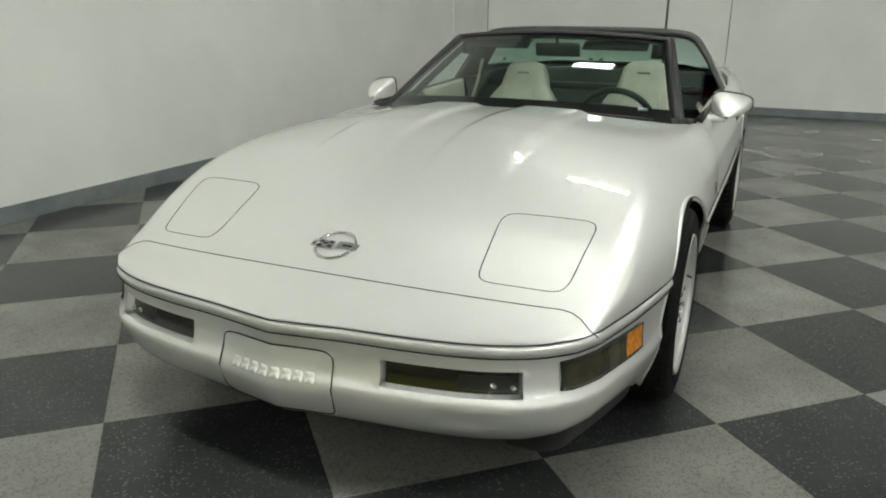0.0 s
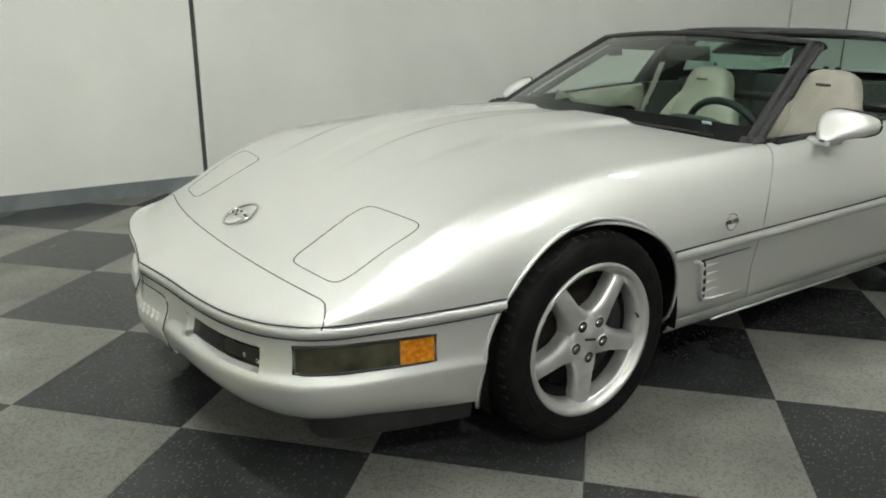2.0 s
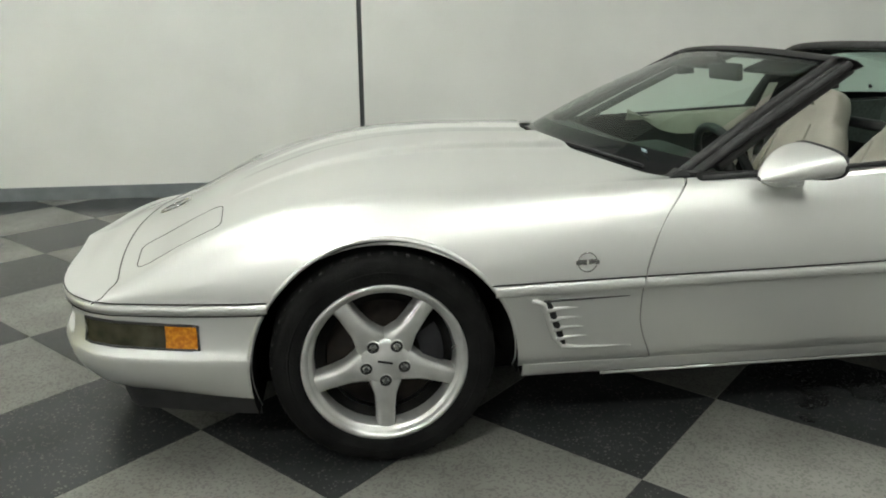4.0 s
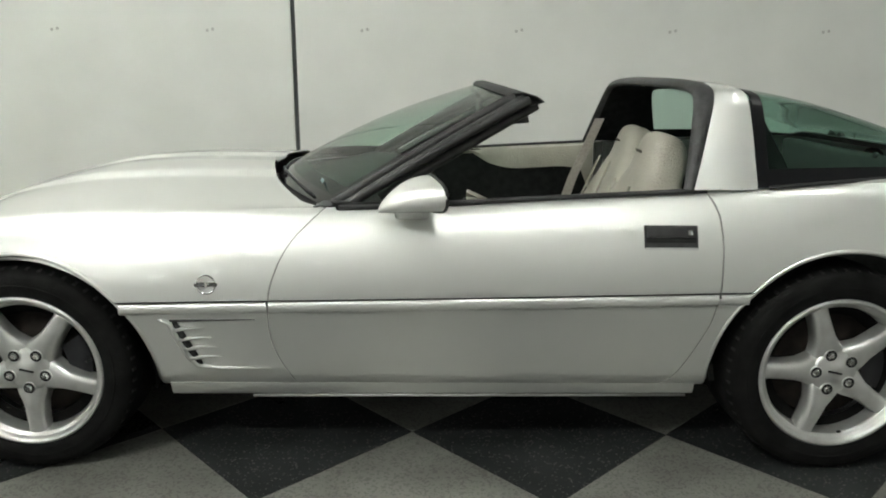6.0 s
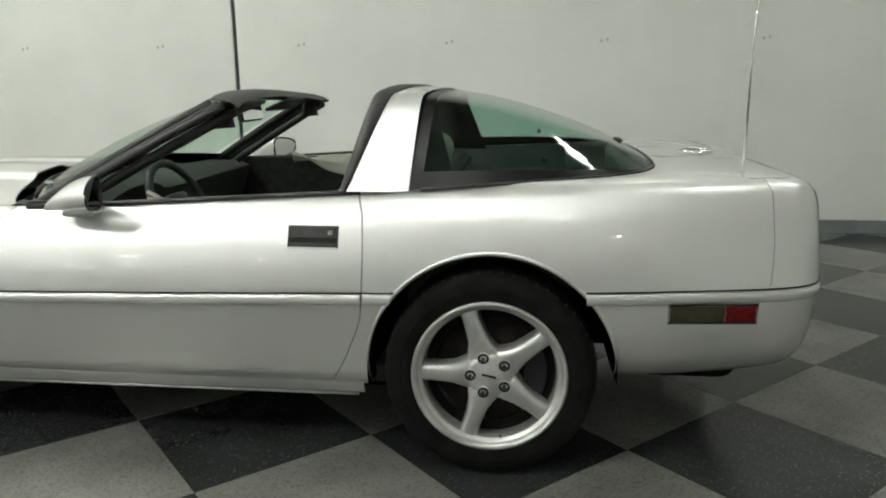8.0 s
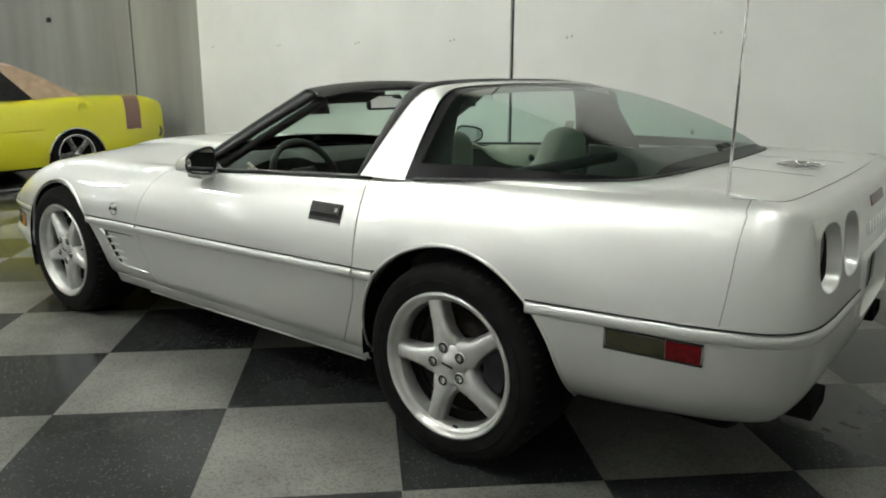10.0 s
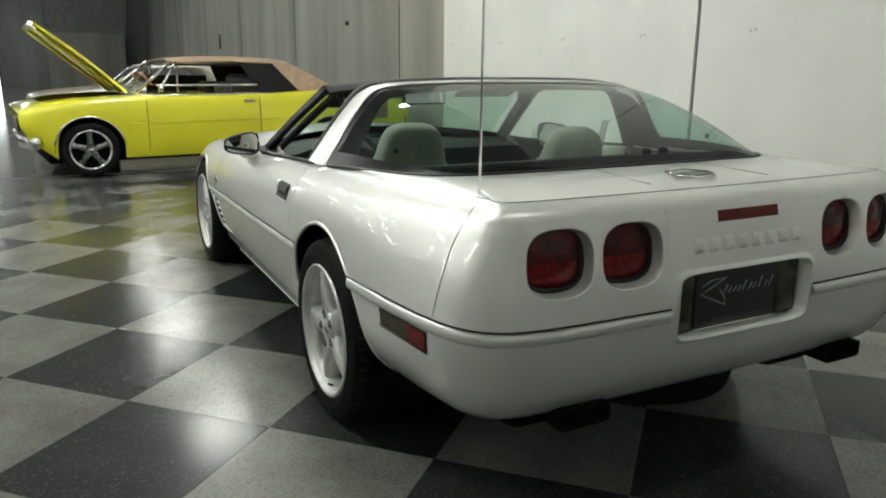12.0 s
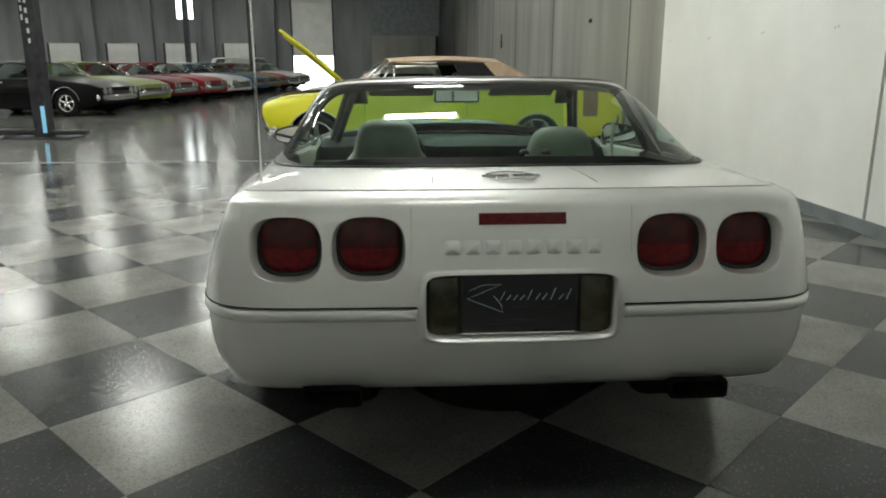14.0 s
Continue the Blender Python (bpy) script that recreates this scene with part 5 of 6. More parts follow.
# ---- wheels ----
def wheel(name, x, s, width, spin, face):
    w = new(name)
    w.parent = car
    w.matrix_basis = pose(x, s * face, WZ) @ pose(0, 0, 0, 0, 0, 180 if s > 0 else 0)
    tagged(w, "five-spoke silver alloy wheel with a low black tyre")
    R = WZ
    prof = [(0.222, 0.004), (0.235, -0.004), (0.262, -0.0105), (0.29, -0.008), (0.306, 0.0), (R - 0.006, 0.018), (R, 0.045), (R + 0.0005, width / 2), (R, width - 0.045), (R - 0.006, width - 0.018), (0.306, width), (0.25, width + 0.008), (0.222, width)]
    tyre = part("tyre", turned(prof, 72), RUBBER, w, "black low-profile tyre")
    bm = bmesh.new()
    for k in range(56):
        a = 2 * math.pi * k / 56
        for y0, y1, sk in ((0.012, 0.06, 0.03), (width - 0.06, width - 0.012, -0.03)):
            q = box_bm(-0.0045, y0, R - 0.010, 0.0045, y1, R + 0.0004)
            for v in q.verts:
                v.co.x += sk * (v.co.y - y0) * 4 * 0.1
                if (v.co.y < 0.03 or v.co.y > width - 0.03) and v.co.z > R - 0.004:
                    v.co.z -= 0.006
            bmesh.ops.rotate(q, cent=(0, 0, 0), matrix=Matrix.Rotation(a, 3, "Y"), verts=q.verts)
            joined(bm, q)
    tagged(part("tread_pattern", bm, SEAM, tyre, smooth=False), kind="stuff")
    part("sidewall_rib", turned([(0.266, -0.011), (0.269, -0.0135), (0.272, -0.011)], 64), RUBBER, tyre)
    rim_prof = [(0.199, 0.055), (0.203, 0.02), (0.2075, 0.010), (0.2135, 0.010), (0.2165, 0.002), (0.222, -0.009), (0.230, -0.011), (0.2345, -0.006), (0.2345, 0.012), (0.226, 0.03), (0.212, 0.07), (0.206, 0.16), (0.222, width - 0.005), (0.199, width - 0.01), (0.196, 0.16), (0.199, 0.055)]
    rim = part("rim", turned(rim_prof, 72), WHEEL, w, "machined silver alloy rim")
    bm = bmesh.new()
    for k in range(5):
        a = radians(spin + 72 * k)
        rows = []
        for rad, hw, y in ((0.018, 0.030, 0.018), (0.045, 0.046, 0.014), (0.066, 0.045, 0.010), (0.085, 0.038, 0.007), (0.11, 0.0295, 0.006), (0.15, 0.0262, 0.007), (0.185, 0.0252, 0.010), (0.206, 0.027, 0.013), (0.2135, 0.030, 0.018)):
            row = []
            for t, dy in ((-1.14, 0.050), (-1.08, 0.026), (-0.98, 0.011), (-0.80, 0.004), (-0.45, 0.001), (0.0, 0.0), (0.45, 0.001), (0.80, 0.004), (0.98, 0.011), (1.08, 0.026), (1.14, 0.050)):
                u = Vector((math.cos(a), 0, math.sin(a))) * rad + Vector((-math.sin(a), 0, math.cos(a))) * hw * t
                row.append((u.x, y + dy, u.z))
            rows.append(row)
        sheet(rows, bm)
    part("spokes", bm, WHEEL, rim, "five broad tapered spokes")
    part("hub", turned([(0.0, 0.006), (0.028, 0.006), (0.031, 0.009), (0.052, 0.0085), (0.068, 0.014), (0.074, 0.05)], 40), WHEEL, rim)
    part("cap_mark", box_bm(-0.022, 0.0040, -0.0035, 0.022, 0.0062, 0.0035, 0.001), SEAM, rim).matrix_basis = pose(0, 0, 0, 0, 12, 0)
    for k in range(5):
        a = radians(spin + 72 * k)
        p = Vector((0.0565 * math.cos(a), 0, 0.0565 * math.sin(a)))
        q = turned([(0.017, 0.006), (0.0185, 0.0045), (0.0195, 0.007), (0.0195, 0.02)], 18)
        for v in q.verts:
            v.co += p
        part("nut_seat", q, WHEEL, rim)
        q = turned([(0.0, 0.0), (0.008, 0.0), (0.0112, 0.004), (0.0112, 0.02)], 6)
        for v in q.verts:
            v.co += p
        part("wheel_nut", q, CHROME, rim, smooth=False)
        # flat black ring on the surface paints the shade round the sunken nut
        q = turned([(0.0105, 0.0066), (0.0178, 0.0066)], 18)
        for v in q.verts:
            v.co += p
        part("nut_hole", q, SEAM, rim)
    a = radians(spin + 100)
    part("valve", tube([(0.2 * math.cos(a), 0.012, 0.2 * math.sin(a)), (0.19 * math.cos(a), -0.004, 0.19 * math.sin(a))], 0.004, 8), BLACK, rim)
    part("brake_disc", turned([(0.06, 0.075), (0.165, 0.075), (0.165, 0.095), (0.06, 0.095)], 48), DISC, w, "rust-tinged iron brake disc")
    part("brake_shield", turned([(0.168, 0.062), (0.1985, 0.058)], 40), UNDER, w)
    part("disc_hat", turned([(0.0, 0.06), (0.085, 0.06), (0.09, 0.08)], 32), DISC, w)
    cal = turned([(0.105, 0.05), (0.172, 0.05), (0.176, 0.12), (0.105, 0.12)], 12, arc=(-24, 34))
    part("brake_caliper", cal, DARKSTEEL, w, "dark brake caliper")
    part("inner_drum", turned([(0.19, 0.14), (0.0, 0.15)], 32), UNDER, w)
    return w


wheel("front_wheel", FAX, -1, 0.245, -90, 0.868)
wheel("front_wheel", FAX, 1, 0.245, -70, 0.868)
wheel("rear_wheel", RAX, -1, 0.30, 180, 0.884)
wheel("rear_wheel", RAX, 1, 0.30, 150, 0.884)

# ---- underside ----
part("floor_pan", box_bm(-0.60, -0.60, 0.15, 2.35, 0.60, 0.24, 0.02), UNDER, car)
# assumed tub, added as a black shape for the deep shade under the tail
tub = turned([(0.0, 0.215), (0.27, 0.215), (0.31, 0.235), (0.325, 0.29), (0.325, 0.36)], 32, "z")
for v in tub.verts:
    v.co.x += 3.02
part("spare_wheel_tub", tub, UNDER, car, "assumed black tub that deepens the dark under the tail")
for s in (-1, 1):
    part("muffler", box_bm(2.86, s * 0.50 - 0.125, 0.225, 3.26, s * 0.50 + 0.125, 0.375, 0.055, 4), UNDER, car, "dark oval muffler")
part("floor_side", box_bm(0.46, -0.785, 0.205, 2.05, 0.785, 0.27, 0.01), UNDER, car)
part("rear_pan", box_bm(2.36, -0.58, 0.33, 3.36, 0.58, 0.42, 0.02), UNDER, car)
for s in (-1, 1):
    b = bmesh.new()
    rect = rounded(s * 0.505, 0.338, 0.165, 0.056, 7, 28)
    sheet([[(3.18, y, z) for y, z in rect], [(3.43, y, z) for y, z in rect], [(3.433, s * 0.505 + (y - s * 0.505) * 0.93, 0.338 + (z - 0.338) * 0.85) for y, z in rect], [(3.30, s * 0.505 + (y - s * 0.505) * 0.93, 0.338 + (z - 0.338) * 0.85) for y, z in rect]], b, close=True)
    part("exhaust_tip", b, UNDER, car, "dark rectangular exhaust tip")
# ---- cabin ----
part("cabin_floor", box_bm(0.95, -0.76, 0.24, 2.2, 0.76, 0.30, 0.01), CARPET, car)
for s in (-1, 1):
    part("door_lining", box_bm(0.97, s * 0.765 - 0.02, 0.28, 2.06, s * 0.765 + 0.012, 0.82, 0.012), TRIM, car, "black lower door lining")
    top = []
    for x in steps(24, 1.36, 2.055):
        zb = spline([(1.36, 0.845), (1.45, 0.80), (1.55, 0.745), (1.66, 0.725), (1.9, 0.735), (1.99, 0.72), (2.055, 0.55)], x)
        top.append([(x, s * 0.735, zb), (x, s * 0.728, (zb + spline(BELT_Z, x)) / 2), (x, s * 0.742, spline(BELT_Z, x) - 0.012), (x, s * 0.775, spline(BELT_Z, x) + 0.002)])
    part("door_pad", sheet(top), LEATHER, car, "beige padded upper door lining", thick=0.012)
    # seat
    seat = part("seat_base", box_bm(1.30, s * 0.365 - 0.245, 0.30, 1.80, s * 0.365 + 0.245, 0.50, 0.06, 4), LEATHER, car, "beige leather sports seat")
    sx, sz = (0.130, -0.014) if s < 0 else (0.235, -0.042)
    spine = [(1.72, 0.42, 0.235, 0.10), (1.775, 0.56, 0.25, 0.105), (1.83, 0.68, 0.255, 0.098), (1.868, 0.76, 0.232, 0.088), (1.892, 0.82, 0.190, 0.080), (1.908, 0.86, 0.158, 0.074), (1.924, 0.92, 0.142, 0.070), (1.934, 0.965, 0.124, 0.062), (1.939, 0.99, 0.098, 0.046), (1.941, 1.002, 0.055, 0.024), (1.941, 1.004, 0.004, 0.002)]
    rows = []
    for k in range(49):
        q = curve_at([(a + sx, b, c) for a, b, c, d in spine], k / 48)
        th = curve_at([(d, 0, 0) for a, b, c, d in spine], k / 48).x
        ring = []
        for j in range(32):
            a = 2 * math.pi * j / 32
            c, sn = math.cos(a), math.sin(a)
            yy = q.z * math.copysign(abs(c) ** 0.74, c)
            xx = th * math.copysign(abs(sn) ** 0.62, sn)
            dish = 0.028 * (1 - (yy / max(q.z, 0.01)) ** 2) * min(max((0.86 - q.y) / 0.16, 0), 1) if sn < 0 else 0
            ring.append((q.x + xx + dish, s * 0.365 + yy * 0.95, q.y - 0.32 * xx + sz))
        rows.append(ring)
    back = part("backrest", sheet(rows, close=True), LEATHER, seat, "beige leather backrest with built-in headrest")
    for k in range(6):
        part("stitched_bar", box_bm(-0.001, -0.004, -0.006, 0.002, 0.004, 0.006, 0.001), STITCH, back).matrix_basis = pose(1.846 + sx, s * 0.365 - 0.03 + 0.012 * k, 0.945 + sz, 0, -20, 0)
    for yy in (-0.12, 0.12):
        part("seat_piping", tube([(1.585 + sx + 0.02 + (z - 0.5) * 0.42 + 0.055, s * 0.365 + yy * (1 - 0.5 * (z - 0.5)), z) for z in steps(10, 0.5, 0.82)], 0.005, 6), LEATHER, back)
    if s > 0:
        part("seat_belt", sheet([[(x + d, s * y, z) for d in (0, 0.045)] for x, y, z in ((2.03, 0.62, 0.98), (1.98, 0.63, 0.85), (1.92, 0.655, 0.70), (1.86, 0.67, 0.50))]), BELT, car, "folded beige seat belt", thick=0.003)
    part("hatch_side_lining", sheet([[(x, s * 0.70, 0.55), (x, s * 0.735, 0.80), (x, s * (base_at(max(x, 2.26)).y - 0.03), base_at(max(x, 2.26)).z - 0.012)] for x in steps(10, 2.1, 2.75)]), CARPET, car, thick=0.006)
part("console", box_bm(1.05, -0.105, 0.28, 2.05, 0.105, 0.60, 0.04, 3), TRIM, car, "black centre console")
part("gear_lever", tube([(1.42, 0.0, 0.58), (1.40, 0.0, 0.70)], [0.014, 0.026], 12), TRIM, car)
dash = []
for u in steps(26, -1, 1):
    y = 0.745 * u
    bump = 0.045 * math.exp(-(((y + 0.37) / 0.17) ** 4))
    dash.append([(0.74 + 0.2 * abs(u) ** 2, y, 0.815 - 0.03 * u * u), (0.95, y, 0.815 + bump * 0.6), (1.06, y, 0.805 + bump), (1.12 + bump * 0.6, y, 0.775 + bump), (1.10, y, 0.70), (1.05, y, 0.58), (0.98, y, 0.45)])
part("dashboard", sheet(dash), DASH, car, "black dashboard with an instrument hood", thick=0.008)
st = new("steering_wheel")
st.parent = car
st.matrix_basis = pose(1.29, -0.365, 0.735, 0, 66, 0)
part("steering_rim", tube([(0.178 * math.cos(a), 0.178 * math.sin(a), 0) for a in [2 * math.pi * k / 40 for k in range(40)]], 0.0155, 10, closed=True), BLACK, st, "thick black leather steering wheel rim")
part("steering_hub", box_bm(-0.06, -0.07, -0.03, 0.06, 0.07, 0.015, 0.02, 3), BLACK, st)
for a in (0, 180, 250):
    part("steering_spoke", tube([(0.05 * math.cos(radians(a + 90)), 0.05 * math.sin(radians(a + 90)), -0.005), (0.17 * math.cos(radians(a + 90)), 0.17 * math.sin(radians(a + 90)), 0)], 0.014, 8, flat=0.5), BLACK, st)
part("steering_column", tube([(0, 0, -0.02), (0, 0, -0.22)], 0.035, 12), BLACK, st)
part("cargo_floor", box_bm(2.2, -0.72, 0.56, 2.93, 0.72, 0.62, 0.02), CARPET, car, "grey carpeted luggage floor")
part("bulkhead", box_bm(2.20, -0.74, 0.30, 2.26, 0.74, 0.64, 0.02), CARPET, car)
part("cargo_blind", box_bm(2.24, -0.66, 0.80, 2.29, 0.66, 0.845, 0.015), BLACK, car, "rolled black luggage blind")
part("cargo_back", box_bm(2.93, -0.60, 0.56, 2.98, 0.60, 0.895, 0.02), CARPET, car)


# ---- other cars in the hall ----
def road_wheel(name, parent, x, s, face, radius, rim_r, width, mat, spin=0.0, spokes=None):
    w = new(name)
    w.parent = parent
    w.matrix_basis = pose(x, s * face, radius) @ pose(0, 0, 0, 0, 0, 180 if s > 0 else 0)
    part("tyre", turned([(rim_r, 0.01), (rim_r + 0.02, -0.004), (radius - 0.03, -0.004), (radius - 0.006, 0.012), (radius, 0.04), (radius, width - 0.04), (radius - 0.02, width), (rim_r, width)], 40), RUBBER, w)
    rim = part("rim", turned([(rim_r - 0.03, 0.06), (rim_r - 0.022, 0.012), (rim_r - 0.008, 0.0), (rim_r + 0.006, -0.006), (rim_r + 0.008, 0.02)], 40), mat, w)
    bm = bmesh.new()
    for k in range(5):
        a = radians(spin + 72 * k)
        rows = []
        for rad, hw, y in ((0.02, 0.03, 0.01), (0.06, 0.033, 0.004), (rim_r * 0.6, 0.024, 0.01), (rim_r - 0.02, 0.034, 0.022)):
            rows.append([tuple(Vector((math.cos(a), 0, math.sin(a))) * rad + Vector((-math.sin(a), 0, math.cos(a))) * hw * t + Vector((0, y + dy, 0))) for t, dy in ((-1, 0.03), (-0.8, 0.0), (0.8, 0.0), (1, 0.03))])
        sheet(rows, bm)
    part("spokes", bm, spokes or mat, rim)
    part("hub", turned([(0, -0.004), (0.025, -0.002), (0.034, 0.02)], 20), mat, rim)
    part("wheel_back", turned([(0, 0.07), (rim_r - 0.01, 0.06)], 24), UNDER, w)
    return w


def saloon(name, m, paint, label, spec, group=""):
    """A three-box car, nose towards local -x, front axle over the local origin."""
    t = thing(name, m, label, "car", group)
    xf, xr, wb, w, rad = spec["front"], spec["rear"], spec["wheelbase"], spec["half"], spec["tyre"]
    top, zb, hole = spec["top"], 0.2, spec.get("engine_bay")
    arches = ((0.0, rad, rad + 0.055), (wb, rad - spec.get("rear_drop", 0.0), rad + 0.045 - spec.get("rear_drop", 0.0) * 0.2))
    xs = sorted(set([round(x, 4) for x in steps(44, xf, xr)] + [round(ax + ar * math.cos(math.pi * k / 14), 4) for ax, az, ar in arches for k in range(15)] + [0.45, -0.47]))
    rows = []
    for x in xs:
        zt = spline(top, x)
        f = (x - xf) / (xr - xf)
        ww = w * (1 - 0.10 * max(0, 1 - (x - xf) / 0.55) ** 2 - 0.07 * max(0, 1 - (xr - x) / 0.5) ** 2)
        low = zb + spec.get("nose_rise", 0.10) * max(0, 1 - (x - xf) / spec.get("rise_length", 0.42)) + 0.14 * max(0, 1 - (xr - x) / 0.7)
        za = max([low] + [arch_z(x, a) for a in arches])
        keys = [(low, 0.955), (low + 0.08, 0.985), (zb + 0.32, 1.0), (zt - 0.16, 0.995), (zt - 0.05, 0.97)]
        row = [Vector((x, ww * spline(keys, za + (zt - 0.05 - za) * k / 7), za + (zt - 0.05 - za) * k / 7)) for k in range(8)]
        row += [Vector((x, ww * 0.945, zt - 0.015)), Vector((x, ww * 0.89, zt)), Vector((x, ww * 0.72, zt + 0.008)), Vector((x, ww * 0.36, zt + 0.02)), Vector((x, 0, zt + 0.024))]
        ahead = spec.get("pointed", 0.0) * max(0, 1 - (x - xf) / 0.4)
        for p in row:
            p.x += ahead * min(((p.z - 0.66) / 0.2) ** 2, 1.2)
        rows.append(row)
    bay = lambda i, j: hole and -0.47 < (xs[i] + xs[i + 1]) / 2 < 0.45 and j >= 10
    bm = sheet(rows, keep=lambda i, j: not bay(i, j))
    for row, d in ((rows[0], -0.06), (rows[-1], 0.05)):
        inner = [Vector((p.x + d, p.y * 0.97, row[0].z + (p.z - row[0].z) * 0.93 + 0.01)) for p in row]
        sheet([row, inner, [Vector((q.x, 0, q.z)) for q in inner]], bm)
    body = part("body", mirrored(bm), paint, t, sharp=50)
    part("underside", box_bm(xf + 0.2, -w * 0.8, 0.16, xr - 0.2, w * 0.8, 0.40), UNDER, t, smooth=False)
    for s in (-1, 1):
        for ax, az, ar in arches:
            q = turned([(ar - 0.002, w - 0.02), (ar - 0.004, w - 0.3), (0.04, w - 0.32)], 20, arc=(-5, 185))
            for v in q.verts:
                v.co += Vector((ax, 0, az))
            part("wheel_well", q if s > 0 else flip_y(q), UNDER, t)
            q = tube([(ax + (ar + 0.004) * math.cos(radians(a)), w - 0.004, az + (ar + 0.004) * math.sin(radians(a))) for a in range(10, 171, 10)], 0.011, 6)
            part("arch_trim", q if s > 0 else flip_y(q), CHROME, t)
        road_wheel("wheel", t, 0.0, s, w - 0.02, rad, spec["rim"], 0.22, CHROME, 18, spec.get("spokes"))
        road_wheel("wheel", t, wb, s, w - 0.02, rad, spec["rim"], 0.24, CHROME, 40, spec.get("spokes"))
    for x, d, z in ((xf, -spec.get("bumper_out", 0.10), spec.get("bumper_z", 0.46)), (xr, 0.09, 0.50)):
        part("bumper", tube([(x + d + abs(u) ** 3 * 0.14 * (1 if d < 0 else -1), 0.93 * w * u, z) for u in steps(14, -1, 1)], 0.05, 10, flat=1.5), CHROME, t, "chrome bumper")
    g = part("grille", box_bm(xf - 0.075, -w * 0.8, 0.52, xf - 0.05, w * 0.8, spline(top, xf) - 0.09, 0.01), BLACK, t, "dark grille with round lamps")
    for s in (-1, 1):
        for yy in (0.70, 0.48):
            q = turned([(0, -0.012), (0.06, -0.006), (0.075, 0.0), (0.08, 0.012)], 20, "x")
            for v in q.verts:
                v.co += Vector((xf - 0.078, s * w * yy, 0.61))
            part("headlamp", q, spec.get("lamp", CLEARLAMP), g)
        part("tail_lamp", box_bm(xr + 0.03, s * w * 0.62 - 0.16, 0.62, xr + 0.06, s * w * 0.62 + 0.16, 0.70, 0.01), REDLENS, t)
    # glasshouse
    c0, c1, c2, c3, zr = spec["cabin"]
    zb0, zb1 = spline(top, c0), spline(top, c3)
    wt, wbt = w * 0.70, w * 0.90
    roof = []
    for x in steps(12, c1, c2):
        u = (x - c1) / (c2 - c1)
        z = zr - 0.035 * (2 * u - 1) ** 2
        roof.append([(x, wt * a, z - 0.055 * abs(a) ** 3) for a in steps(16, -1, 1)])
    roofmat = spec.get("roof", paint)
    part("roof", sheet(roof), roofmat, t, spec.get("roof_label", ""), thick=0.02)
    part("windscreen", sheet([[(c0, wbt * a * 0.93, zb0 + 0.02), (c1, wt * a, zr - 0.04 - 0.05 * abs(a) ** 3)] for a in steps(10, -1, 1)]), CLEARGLASS, t)
    back = sheet([[(c3, wbt * a * 0.93, zb1 + 0.02), (c2 + 0.35 * (c3 - c2), (wt * 0.5 + wbt * 0.46) * a, zb1 + 0.55 * (zr - zb1)), (c2, wt * a, zr - 0.04 - 0.05 * abs(a) ** 3)] for a in steps(12, -1, 1)])
    part("rear_window" if roofmat is paint else "folding_roof_back", back, CLEARGLASS if roofmat is paint else roofmat, t, thick=0.0 if roofmat is paint else 0.02)
    for s in (-1, 1):
        zs = lambda x: spline(top, x)
        xb0, xb1 = c0 + 0.12, c3 - 0.42 * (c3 - c2)
        for a, b in (((c0, s * wbt * 0.93, zs(c0)), (c1, s * wt, zr - 0.08)),):
            part("pillar", tube([a, b], 0.022, 8), CHROME, t)
        quarter = sheet([[(c2, s * wt, zr - 0.085), (c3, s * wbt * 0.93, zb1 + 0.01)], [(c2 - 0.25, s * (wt + 0.01), zr - 0.085), (c2 + 0.05, s * wbt, zs(c2) - 0.005)]])
        part("rear_pillar", quarter, roofmat, t, thick=0.02)
        part("side_window", sheet([[(x, s * wbt, zs(x)), (c1 + (c2 - 0.25 - c1) * (x - xb0) / (xb1 - xb0), s * (wt + 0.012), zr - 0.09)] for x in steps(8, xb0, c2 + 0.02)]) if spec.get("windows_up") else box_bm(xb0 + 0.1, s * wbt - 0.015, zs(1.2) - 0.01, c2 - 0.1, s * wbt + 0.01, zs(1.2) + 0.012, 0.005), CLEARGLASS if spec.get("windows_up") else CHROME, t)
        part("roof_rail", tube([(c1, s * wt * 1.0, zr - 0.085), ((c1 + c2) / 2, s * (wt + 0.01), zr - 0.06), (c2 - 0.2, s * wt, zr - 0.085)], 0.014, 6), roofmat, t)
        for x in (spec["door"][0], spec["door"][1]):
            part("door_gap", tube([(x, s * (w * spline([(0.28, 0.985), (0.52, 1.0), (0.78, 0.995), (0.9, 0.97)], z) + 0.0005), z) for z in steps(8, 0.28, zs(x) - 0.05)], 0.004, 5), SEAM, t)
        part("door_handle", box_bm(spec["door"][1] - 0.2, s * w - 0.005, 0.80, spec["door"][1] - 0.06, s * w + 0.022, 0.825, 0.006), CHROME, t)
        part("crease", tube([(x, s * (w + 0.001), spline([(xf, 0.60), (0.5, 0.58), (xr, 0.62)], x)) for x in steps(16, rad + 0.07, wb - rad - 0.07)], 0.005, 5), paint, t)
    for s in (-1, 1):
        part("seat", box_bm(1.15, s * 0.38 - 0.24, 0.35, 1.65, s * 0.38 + 0.24, 0.62, 0.06), BLACK, t)
        part("seat_back", box_bm(1.60, s * 0.38 - 0.23, 0.5, 1.76, s * 0.38 + 0.23, 1.02, 0.06), BLACK, t)
    part("dashboard", box_bm(c0 + 0.15, -w * 0.8, 0.6, c0 + 0.5, w * 0.8, zb0 - 0.02, 0.04), BLACK, t)
    return t


